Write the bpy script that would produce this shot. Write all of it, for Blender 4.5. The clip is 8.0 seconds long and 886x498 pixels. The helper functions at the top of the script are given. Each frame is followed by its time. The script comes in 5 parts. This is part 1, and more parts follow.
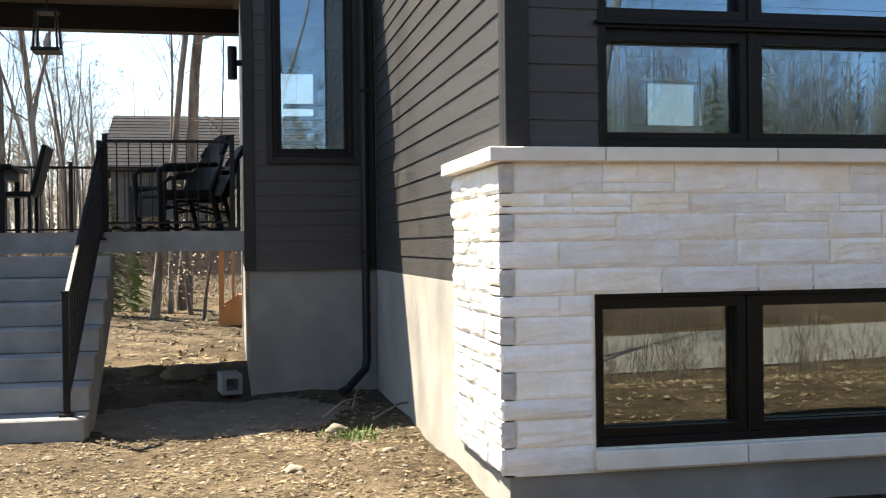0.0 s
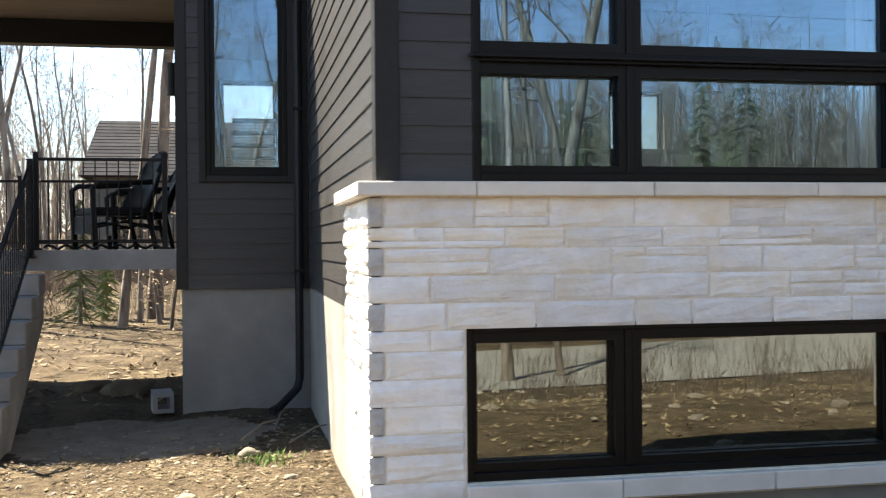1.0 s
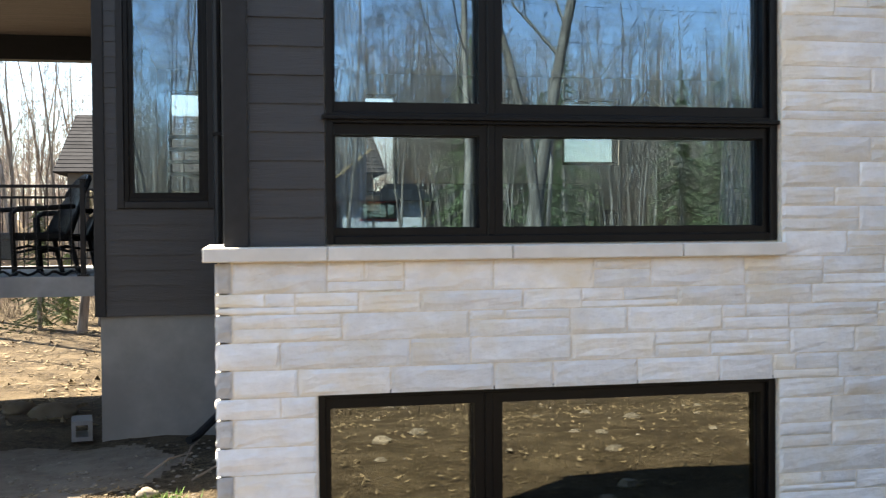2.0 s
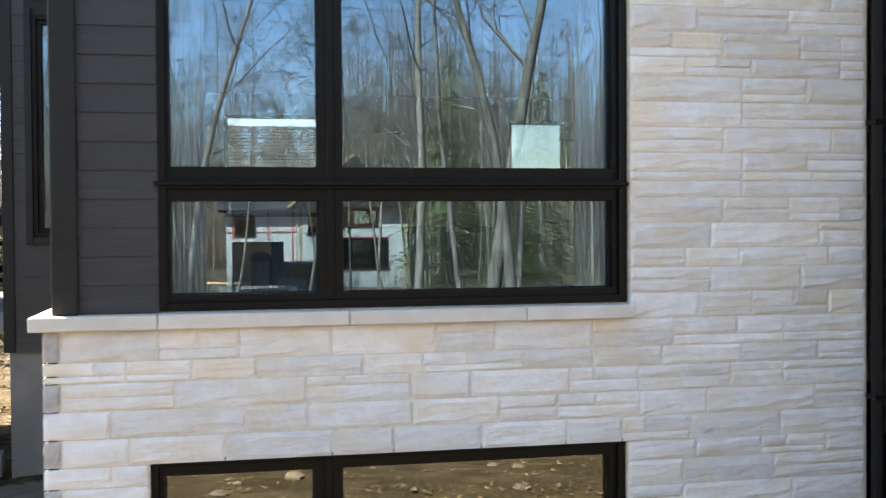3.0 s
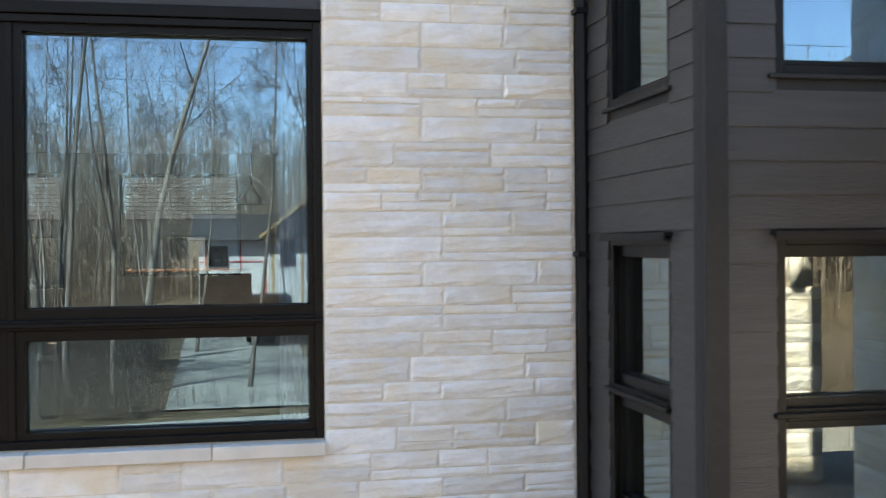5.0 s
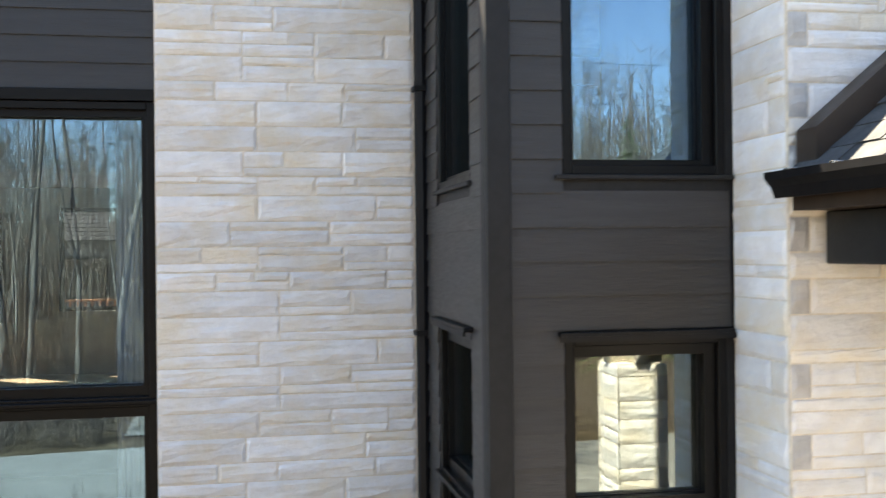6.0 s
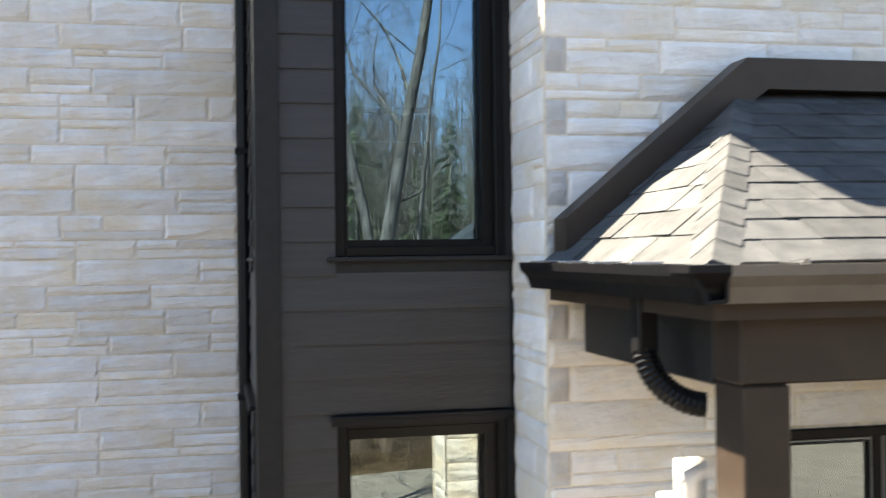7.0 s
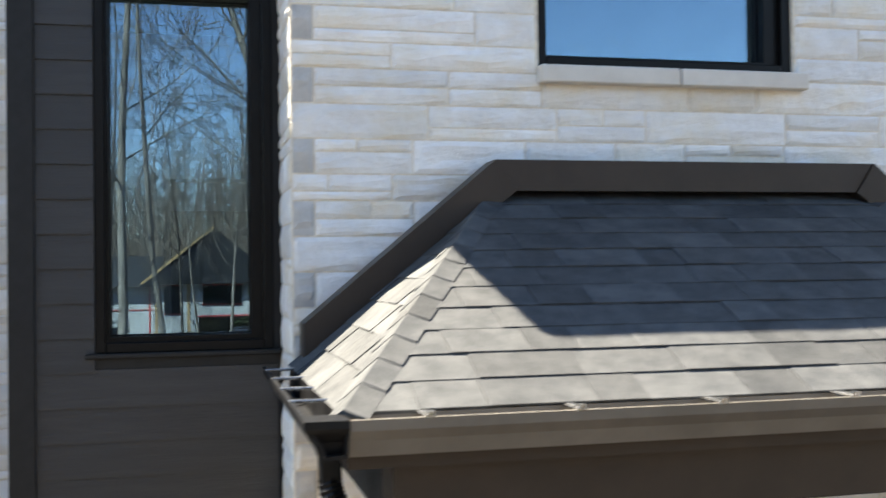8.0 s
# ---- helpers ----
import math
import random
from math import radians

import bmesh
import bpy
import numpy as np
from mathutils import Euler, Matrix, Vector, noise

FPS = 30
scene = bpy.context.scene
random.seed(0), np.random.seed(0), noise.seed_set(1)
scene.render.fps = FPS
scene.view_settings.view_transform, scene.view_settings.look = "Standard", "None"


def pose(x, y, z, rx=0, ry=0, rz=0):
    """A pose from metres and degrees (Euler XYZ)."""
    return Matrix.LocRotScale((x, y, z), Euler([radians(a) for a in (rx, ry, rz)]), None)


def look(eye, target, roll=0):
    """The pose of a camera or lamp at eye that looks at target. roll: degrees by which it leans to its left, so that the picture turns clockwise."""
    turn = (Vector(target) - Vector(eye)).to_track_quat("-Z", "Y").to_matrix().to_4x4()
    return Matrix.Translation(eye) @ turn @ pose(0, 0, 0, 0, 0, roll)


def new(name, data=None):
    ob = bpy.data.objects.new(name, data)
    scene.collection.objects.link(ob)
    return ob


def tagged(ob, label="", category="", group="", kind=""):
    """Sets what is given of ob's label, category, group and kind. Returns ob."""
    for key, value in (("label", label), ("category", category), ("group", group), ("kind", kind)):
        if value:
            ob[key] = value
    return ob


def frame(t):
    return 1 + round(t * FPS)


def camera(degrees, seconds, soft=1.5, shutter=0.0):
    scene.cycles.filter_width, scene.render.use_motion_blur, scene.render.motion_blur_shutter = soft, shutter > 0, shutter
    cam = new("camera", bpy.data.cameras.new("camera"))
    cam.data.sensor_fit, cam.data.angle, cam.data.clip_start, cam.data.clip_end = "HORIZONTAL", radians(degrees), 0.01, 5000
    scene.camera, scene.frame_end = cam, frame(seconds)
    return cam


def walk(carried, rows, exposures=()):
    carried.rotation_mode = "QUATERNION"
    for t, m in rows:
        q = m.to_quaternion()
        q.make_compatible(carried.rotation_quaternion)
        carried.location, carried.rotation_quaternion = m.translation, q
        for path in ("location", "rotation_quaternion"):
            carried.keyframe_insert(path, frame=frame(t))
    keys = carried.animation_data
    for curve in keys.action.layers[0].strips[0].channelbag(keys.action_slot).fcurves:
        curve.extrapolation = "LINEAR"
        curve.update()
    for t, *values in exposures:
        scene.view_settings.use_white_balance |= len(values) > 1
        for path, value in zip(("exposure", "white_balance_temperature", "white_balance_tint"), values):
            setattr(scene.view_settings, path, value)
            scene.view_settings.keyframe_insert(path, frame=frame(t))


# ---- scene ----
cam = camera(45.6, 8.0, soft=1.1, shutter=0.4)
PATH = [
    (0, (-0.194, -1.868, 1.584), (0.201, 0.093, 1.575), -0.7),
    (0.5, (0.166, -1.929, 1.655), (0.553, 0.033, 1.646), -0.6),
    (1, (0.522, -1.984, 1.754), (0.909, -0.022, 1.748), -0.5),
    (2.5, (1.757, -2.103, 2.401), (2.144, -0.142, 2.352), -0.4),
    (3, (2.205, -2.179, 2.546), (2.593, -0.217, 2.507), -0.4),
    (3.5, (2.646, -2.255, 2.711), (3.034, -0.293, 2.68), -0.5),
    (4, (3.031, -2.32, 2.865), (3.436, -0.362, 2.846), -0.5),
    (5.5, (4.519, -2.598, 3.445), (4.877, -0.63, 3.44), -0.5),
    (6, (4.962, -2.658, 3.649), (5.332, -0.693, 3.653), -0.6),
    (6.5, (5.361, -2.736, 3.82), (5.765, -0.777, 3.828), -0.6),
    (7, (5.85, -2.813, 3.994), (6.267, -0.856, 4.003), -0.7),
    (7.5, (6.344, -2.911, 4.181), (6.77, -0.957, 4.197), -0.6),
    (8, (6.761, -3.006, 4.363), (7.231, -1.063, 4.391), -0.7),
]
walk(cam, [(t, look(eye, target, roll)) for t, eye, target, roll in PATH], exposures=[(0, 2.47, 8300, 8), (1, 2.7, 8400, 8), (2.5, 3.05, 8700, 8), (5.5, 3.2, 8800, 8), (7, 2.88, 8300, 7), (8, 2.63, 7900, 6)])

# ---- light ----
SUN_EL, SUN_AZ = 54.3, -47.0
world = bpy.data.worlds.new("sky")
scene.world = world
world.use_nodes = True
wn = world.node_tree.nodes
sky = wn.new("ShaderNodeTexSky")
sky.sky_type, sky.sun_disc = "NISHITA", False
sky.sun_elevation, sky.sun_rotation = radians(SUN_EL), radians(SUN_AZ)
sky.altitude, sky.air_density, sky.dust_density, sky.ozone_density = 1000, 0.9, 0.0, 3.5
wn["Background"].inputs["Strength"].default_value = 0.076
world.node_tree.links.new(sky.outputs["Color"], wn["Background"].inputs["Color"])
sun = new("sun", bpy.data.lights.new("sun", "SUN"))
sun.data.energy, sun.data.angle, sun.data.color = 5.0, radians(0.53), (1.0, 0.98, 0.955)
ce, se, ca, sa = math.cos(radians(SUN_EL)), math.sin(radians(SUN_EL)), math.cos(radians(SUN_AZ)), math.sin(radians(SUN_AZ))
sun.matrix_world = look((40 * sa * ce, 40 * ca * ce, 40 * se), (0, 0, 0))


# ---- materials ----
def mat(name, col, rough=0.7, metal=0.0, col2=None, scale=4.0, stretch=(1, 1, 1), bump=0.0, bump_scale=60.0, vary=0.0, spec=0.5,
        col3=None, scale3=0.7, island=False, dist=0.01, wave=0.0):
    """A surface with two scales of colour change, fine relief, and a tint of its own for each piece."""
    m = bpy.data.materials.new(name)
    m.use_nodes = True
    nt = m.node_tree
    n, l = nt.nodes, nt.links
    b = n["Principled BSDF"]
    b.inputs["Roughness"].default_value, b.inputs["Metallic"].default_value = rough, metal
    b.inputs["Specular IOR Level"].default_value = spec
    tc, mp = n.new("ShaderNodeTexCoord"), n.new("ShaderNodeMapping")
    mp.inputs["Scale"].default_value = stretch
    l.new(tc.outputs["Object"], mp.inputs["Vector"])
    vec = mp.outputs["Vector"]
    rnd = n.new("ShaderNodeNewGeometry").outputs["Random Per Island"] if island else n.new("ShaderNodeObjectInfo").outputs["Random"]
    shift = n.new("ShaderNodeVectorMath")
    shift.operation = "ADD"
    comb = n.new("ShaderNodeMath")
    comb.operation = "MULTIPLY"
    comb.inputs[1].default_value = 37.0 if vary else 0.0
    l.new(rnd, comb.inputs[0])
    l.new(vec, shift.inputs[0])
    l.new(comb.outputs[0], shift.inputs[1])
    vec = shift.outputs[0]

    def noise_tex(sc, det=6, ro=0.6):
        t = n.new("ShaderNodeTexNoise")
        t.inputs["Scale"].default_value, t.inputs["Detail"].default_value, t.inputs["Roughness"].default_value = sc, det, ro
        l.new(vec, t.inputs["Vector"])
        return t.outputs["Fac"]

    def mix(fac, a, c):
        x = n.new("ShaderNodeMix")
        x.data_type = "RGBA"
        l.new(fac, x.inputs["Factor"])
        for sock, v in ((x.inputs[6], a), (x.inputs[7], c)):
            if isinstance(v, tuple):
                sock.default_value = (*v, 1)
            else:
                l.new(v, sock)
        return x.outputs[2]

    def ramp(fac, lo, hi):
        r = n.new("ShaderNodeMapRange")
        r.inputs["From Min"].default_value, r.inputs["From Max"].default_value = lo, hi
        l.new(fac, r.inputs["Value"])
        return r.outputs["Result"]

    out = mix(ramp(noise_tex(scale), 0.35, 0.65), col, col2 or tuple(c * 0.75 for c in col))
    if col3:
        out = mix(ramp(noise_tex(scale3, 4), 0.45, 0.7), out, col3)
    if vary:
        h = n.new("ShaderNodeHueSaturation")
        l.new(out, h.inputs["Color"])
        r = n.new("ShaderNodeMapRange")
        r.inputs["To Min"].default_value, r.inputs["To Max"].default_value = 1 - vary, 1 + vary * 0.6
        l.new(rnd, r.inputs["Value"])
        l.new(r.outputs["Result"], h.inputs["Value"])
        out = h.outputs["Color"]
    l.new(out, b.inputs["Base Color"])
    if bump:
        bp = n.new("ShaderNodeBump")
        bp.inputs["Strength"].default_value, bp.inputs["Distance"].default_value = bump, dist
        l.new(noise_tex(bump_scale, 5), bp.inputs["Height"])
        l.new(bp.outputs["Normal"], b.inputs["Normal"])
    rr = n.new("ShaderNodeMapRange")
    rr.inputs["To Min"].default_value, rr.inputs["To Max"].default_value = max(0.02, rough - 0.1), min(1.0, rough + 0.1)
    l.new(noise_tex(scale * 3, 3), rr.inputs["Value"])
    l.new(rr.outputs["Result"], b.inputs["Roughness"])
    return m


def glass_mat(name, tint, share, sheen=(0.46, 0.72, 0.90)):
    """A window pane: mirror share that rises at grazing angles, the rest lets the room show; sheen tints the mirror."""
    m = bpy.data.materials.new(name)
    m.use_nodes = True
    n, l = m.node_tree.nodes, m.node_tree.links
    n.remove(n["Principled BSDF"])
    g, t, x, f, add = (n.new("ShaderNode" + k) for k in ("BsdfGlossy", "BsdfTransparent", "MixShader", "Fresnel", "Math"))
    g.inputs["Roughness"].default_value = 0.0
    g.inputs["Color"].default_value = (*sheen, 1)
    t.inputs["Color"].default_value = (*tint, 1)
    f.inputs["IOR"].default_value = 1.5
    add.operation, add.inputs[1].default_value, add.use_clamp = "ADD", share, True
    l.new(f.outputs[0], add.inputs[0])
    l.new(add.outputs[0], x.inputs[0])
    l.new(t.outputs[0], x.inputs[1])
    l.new(g.outputs[0], x.inputs[2])
    l.new(x.outputs[0], n["Material Output"].inputs["Surface"])
    return m


STONE = mat("stone", (0.71, 0.69, 0.672), 0.85, col2=(0.82, 0.805, 0.79), scale=7, bump=0.6, bump_scale=17, vary=0.13, col3=(0.74, 0.655, 0.53), scale3=2.6, dist=0.02, stretch=(1, 1, 1.35))
QUOIN = mat("stone_grey", (0.55, 0.53, 0.51), 0.85, scale=9, bump=0.4, bump_scale=45, vary=0.1)
MORTAR = mat("mortar", (0.80, 0.71, 0.58), 0.95, scale=30, bump=0.3, bump_scale=200)
CAP = mat("limestone", (0.60, 0.555, 0.50), 0.8, col2=(0.68, 0.635, 0.58), scale=5, bump=0.15, bump_scale=150, vary=0.06)
CONCRETE = mat("concrete", (0.20, 0.188, 0.172), 0.9, col2=(0.255, 0.24, 0.22), scale=2.5, bump=0.25, bump_scale=60, col3=(0.18, 0.17, 0.155), scale3=1.1)
STEPCON = mat("step_concrete", (0.18, 0.178, 0.175), 0.9, col2=(0.25, 0.247, 0.243), scale=3, bump=0.2, bump_scale=90, col3=(0.15, 0.145, 0.14), scale3=1.4)
SIDING = mat("dark_siding", (0.028, 0.0265, 0.0265), 0.42, spec=0.42, col2=(0.036, 0.034, 0.034), scale=9, stretch=(0.25, 0.25, 3), bump=0.55, bump_scale=42, vary=0.12, dist=0.006)
TRIM = mat("dark_trim", (0.017, 0.017, 0.018), 0.5, spec=0.25, scale=20, bump=0.1, bump_scale=120)
FRAME = mat("window_frame", (0.0045, 0.0042, 0.0044), 0.35, scale=6, spec=0.17)
BLACK = mat("black_metal", (0.007, 0.007, 0.008), 0.45, scale=8, spec=0.2)
# Both plasters are darkened in colour to stand in for dim rooms.
DARKROOM = mat("dim_room_grey", (0.20, 0.19, 0.18), 0.9, scale=3)
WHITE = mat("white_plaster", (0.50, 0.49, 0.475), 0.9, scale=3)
FLOORWOOD = mat("floor_wood", (0.26, 0.18, 0.11), 0.5, scale=5, stretch=(1, 8, 1))
SOFFIT = mat("soffit_wood", (0.085, 0.062, 0.047), 0.6, scale=5, stretch=(0.3, 6, 1), vary=0.15, bump=0.1)
BROWN = mat("brown_aluminium", (0.044, 0.030, 0.022), 0.45, scale=5, spec=0.3)
SHINGLE = mat("shingle", (0.044, 0.046, 0.049), 0.7, spec=0.25, col2=(0.080, 0.081, 0.083), scale=9, bump=0.6, bump_scale=260, vary=0.28, dist=0.004)
FOREST = mat("forest_floor", (0.066, 0.050, 0.035), 0.95, spec=0.1, col2=(0.105, 0.082, 0.056), scale=1.2, bump=0.9, bump_scale=6, dist=0.05)
SOIL = mat("soil", (0.085, 0.064, 0.042), 0.95, spec=0.1, col2=(0.030, 0.022, 0.014), scale=15, bump=1.0, bump_scale=26, col3=(0.115, 0.088, 0.058), scale3=1.3, dist=0.05)
SAND = mat("sandy_soil", (0.12, 0.096, 0.074), 0.95, spec=0.1, col2=(0.165, 0.138, 0.11), scale=4.0, bump=0.7, bump_scale=14, dist=0.03)
LEAF = mat("dry_leaf", (0.10, 0.072, 0.044), 0.8, spec=0.2, col2=(0.21, 0.165, 0.105), scale=30, vary=0.5, island=True)
PEBBLE = mat("pebble", (0.20, 0.172, 0.138), 0.9, col2=(0.125, 0.104, 0.08), scale=12, vary=0.35, island=True, bump=0.3)
GRAVEL = mat("road_gravel", (0.18, 0.177, 0.166), 0.95, col2=(0.13, 0.128, 0.12), scale=2.0, bump=0.5, bump_scale=40)
BARK = mat("bark", (0.25, 0.215, 0.185), 0.9, spec=0.1, col2=(0.085, 0.072, 0.062), scale=7, stretch=(1, 1, 0.2), bump=0.8, bump_scale=14, vary=0.35, dist=0.03)
TWIG = mat("twig", (0.17, 0.138, 0.114), 0.9, spec=0.1, scale=3, vary=0.3)
TWIGB = mat("pale_twig", (0.27, 0.232, 0.21), 0.9, spec=0.1, scale=3, vary=0.3)
NEEDLE = mat("needles", (0.055, 0.08, 0.03), 0.8, col2=(0.09, 0.12, 0.042), scale=6, vary=0.3)
GRASS = mat("green_weed", (0.10, 0.20, 0.03), 0.7, scale=9, vary=0.2, island=True)
CEDAR = mat("treated_wood", (0.36, 0.15, 0.05), 0.7, scale=8, stretch=(1, 1, 0.2), vary=0.12)
WICKER = mat("black_wicker", (0.007, 0.0065, 0.0065), 0.6, spec=0.2, scale=60, bump=0.8, bump_scale=90)
GREYROOF = mat("grey_roof", (0.036, 0.037, 0.041), 0.95, spec=0.0, scale=3, vary=0.2)
GREYWALL = mat("grey_house_wall", (0.10, 0.096, 0.092), 0.8, spec=0.1, scale=3)
WRAP = mat("house_wrap", (0.46, 0.455, 0.45), 0.6, scale=1.5, bump=0.4, bump_scale=5)
WRAPRED = mat("wrap_tape", (0.5, 0.05, 0.05), 0.6)
PLY = mat("plywood", (0.42, 0.27, 0.13), 0.8, scale=3)
CARPAINT = mat("car_paint", (0.01, 0.012, 0.015), 0.2, scale=3)
CURTAIN = mat("sheer_curtain", (0.76, 0.75, 0.80), 0.9, scale=20, stretch=(3, 3, 0.1))
POLE = mat("weathered_pole", (0.25, 0.22, 0.17), 0.9, scale=5, stretch=(1, 1, 0.1))
# Sky blue is put into the mirror tint; the bay's is paler for the pillar.
GLASS = glass_mat("blue_sheen_glass", (0.74, 0.77, 0.77), 0.145, (0.46, 0.72, 0.95))
GLASSBAY = glass_mat("bay_front_glass", (0.55, 0.58, 0.57), 0.15, (0.76, 0.87, 0.88))
GLASSSIDE = glass_mat("bay_side_glass", (0.60, 0.64, 0.64), 0.30, (0.80, 0.95, 0.95))
GLASSDARK = glass_mat("basement_glass", (0.4, 0.42, 0.42), 0.15, (0.86, 0.93, 0.90))
REARGLASS = glass_mat("rear_glass", (0.62, 0.66, 0.66), 0.05)
LAMPGLASS = glass_mat("lamp_glass", (0.9, 0.9, 0.9), 0.05)


# ---- helpers of my own ----
def box(bm, x0, x1, y0, y1, z0, z1, bev=0.0):
    v = [bm.verts.new(c) for c in ((x0, y0, z0), (x1, y0, z0), (x1, y1, z0), (x0, y1, z0), (x0, y0, z1), (x1, y0, z1), (x1, y1, z1), (x0, y1, z1))]
    f = [bm.faces.new([v[i] for i in q]) for q in ((3, 2, 1, 0), (4, 5, 6, 7), (0, 1, 5, 4), (1, 2, 6, 5), (2, 3, 7, 6), (3, 0, 4, 7))]
    if bev:
        bmesh.ops.bevel(bm, geom=list({e for q in f for e in q.edges}), offset=bev, segments=1, affect="EDGES")
    return v


def tube(bm, pts, radii, sides=8, caps=True):
    """A round tapered bar along points."""
    rings, u = [], None
    for i, p in enumerate(pts):
        p = Vector(p)
        a = Vector(pts[max(i - 1, 0)])
        c = Vector(pts[min(i + 1, len(pts) - 1)])
        d = (c - a).normalized()
        u = d.orthogonal().normalized() if u is None else (u - d * u.dot(d)).normalized()
        w = d.cross(u)
        r = radii[i] if isinstance(radii, (list, tuple)) else radii
        rings.append([bm.verts.new(p + r * (math.cos(k * math.tau / sides) * u + math.sin(k * math.tau / sides) * w)) for k in range(sides)])
    for a, c in zip(rings, rings[1:]):
        for k in range(sides):
            bm.faces.new((a[k], a[(k + 1) % sides], c[(k + 1) % sides], c[k]))
    if caps:
        bm.faces.new(rings[0][::-1])
        bm.faces.new(rings[-1])


def mesh_of(bm, name, material, smooth=False):
    me = bpy.data.meshes.new(name)
    bmesh.ops.recalc_face_normals(bm, faces=bm.faces)
    bm.to_mesh(me)
    bm.free()
    me.materials.append(material)
    if smooth:
        me.shade_smooth()
    return me


def part(name, bm, material, parent=None, label="", smooth=False):
    ob = new(name, mesh_of(bm, name, material, smooth))
    ob.parent = parent
    return tagged(ob, label)


def boxpart(name, dims, material, parent=None, label="", bev=0.0):
    bm = bmesh.new()
    box(bm, *dims, bev=bev)
    return part(name, bm, material, parent, label)


def thing(name, m, label, category, group="", kind=""):
    ob = new(name)
    ob.empty_display_size = 0.1
    ob.matrix_basis = m
    return tagged(ob, label, category, group, kind)


def structure(name, dims_list, material, label, category):
    bm = bmesh.new()
    for d in dims_list:
        box(bm, *d)
    return tagged(part(name, bm, material), label, category, kind="structure")


# ---- the house: cores of the walls ----
def around(x0, x1, z0, z1, holes):
    """Rectangles that fill a wall round its openings (ox0, ox1, oz0, oz1), which share no column."""
    out, x = [], x0
    for a, c, lo, hi in sorted(holes):
        if a > x:
            out.append((x, a, z0, z1))
        if lo > z0:
            out.append((a, c, z0, lo))
        if hi < z1:
            out.append((a, c, hi, z1))
        x = c
    if x < x1:
        out.append((x, x1, z0, z1))
    return out


TOP, TOPC, TOPB = 5.45, 5.78, 6.42
front_a = structure("wall_front", [(a, c, 3.67, 3.90, lo, hi) for a, c, lo, hi in around(1.30, 4.46, 2.025, TOP, [(1.805, 4.455, 2.11, 4.53)])]
                    + [(a, c, 3.612, 3.90, lo, hi) for a, c, lo, hi in around(1.235, 4.46, 0.325, 2.025, [(1.75, 4.44, 0.456, 1.32)])],
                    MORTAR, "front wall with pale stone base and dark board siding", "wall")
# Unseen height and a box beside it are added to shade the bay side.
pier = structure("wall_pier", [(4.46, 5.975, 3.612, 3.90, 0.325, 8.9), (3.55, 4.455, 3.62, 3.90, TOP + 0.054, 8.2), (6.2, 12.0, 3.6, 3.9, 4.9, TOPC)], MORTAR, "pier of pale split-face stone, with unseen upper mass added to block sun", "wall")
side_l = structure("wall_side", [(1.29, 1.46, 3.90, 9.0, 1.34, TOP)], TRIM, "side wall with dark wood-grain board siding", "wall")
stone_l = structure("wall_stone_return", [(1.235, 1.29, 3.612, 4.83, 0.325, 2.02)], MORTAR, "stone return of the wall base in full sun", "wall")
block = structure("wall_block", [(a, c, 8.97, 9.15, lo, hi) for a, c, lo, hi in around(-0.03, 1.29, 1.34, 5.0, [(0.24, 1.06, 2.49, 4.7)])] + [(-0.03, 0.15, 9.15, 15.0, 1.34, 5.0)],
                  TRIM, "recessed wall of dark board siding beside the porch", "wall")
bump_s = structure("wall_bay_side", [(6.04, 6.2, a, c, lo, hi) for a, c, lo, hi in around(1.87, 3.62, 0.1, TOPC, [(2.28, 3.16, 1.75, 3.26)]) if not (a < 2.3 < c + 0.1 and lo > 3)]
                   + [(6.04, 6.2, 2.28, 3.16, 3.26, 3.985), (6.04, 6.2, 2.28, 3.16, 5.66, TOPC)], TRIM, "side of the bay with dark board siding", "wall")
bump_f = structure("wall_bay_front", [(6.2, 6.36, 1.87, 2.05, 0.1, TOPC), (7.14, 7.25, 1.875, 2.05, 0.1, TOPC), (6.36, 7.14, 1.87, 2.05, 3.26, 3.985),
                                      (6.36, 7.14, 1.87, 2.05, 5.66, TOPC), (6.36, 7.14, 1.87, 2.05, 0.1, 1.75)], TRIM, "front of the bay with dark board siding", "wall")
stone_b = structure("wall_entry", [(a, c, 1.372, 1.60, lo, hi) for a, c, lo, hi in around(7.25, 12.0, 0.1, TOPB, [(8.26, 9.51, 5.225, 6.2)])]
                    + [(7.18, 7.25, 1.372, 1.87, 0.1, TOPB)], MORTAR, "entry wall of pale split-face stone", "wall")
structure("wall_rear", [(a, c, 15.0, 15.2, lo, hi) for a, c, lo, hi in around(-0.03, 12.0, 0.1, TOP, [(0.30, 1.20, 2.57, 4.4), (2.05, 3.95, 2.75, 4.4), (6.75, 7.75, 3.25, 4.35)])], WHITE, "rear wall of the living room with two windows", "wall")
structure("wall_right", [(12.0, 12.2, 1.37, 15.2, 0.1, TOP)], GREYWALL, "far side wall of the house", "wall")
structure("room_floor", [(1.46, 12.0, 3.9, 15.0, 1.55, 1.745), (6.2, 7.25, 2.05, 3.9, 1.55, 1.745), (0.15, 1.46, 9.15, 15.0, 1.55, 1.745)], FLOORWOOD, "wooden floor inside the house", "floor")
structure("ceiling", [(1.46, 12.0, 3.9, 15.0, 4.72, 4.9), (0.15, 1.46, 9.15, 15.0, 4.72, 4.9)], WHITE, "white ceiling of the living room", "ceiling")
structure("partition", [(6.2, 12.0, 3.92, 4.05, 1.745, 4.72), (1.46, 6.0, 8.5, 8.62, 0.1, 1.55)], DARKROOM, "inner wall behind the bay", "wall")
structure("wall_bay_return", [(6.2, 6.66, 3.5, 3.56, 1.745, 5.6)], WHITE, "white plaster return inside the bay", "wall")
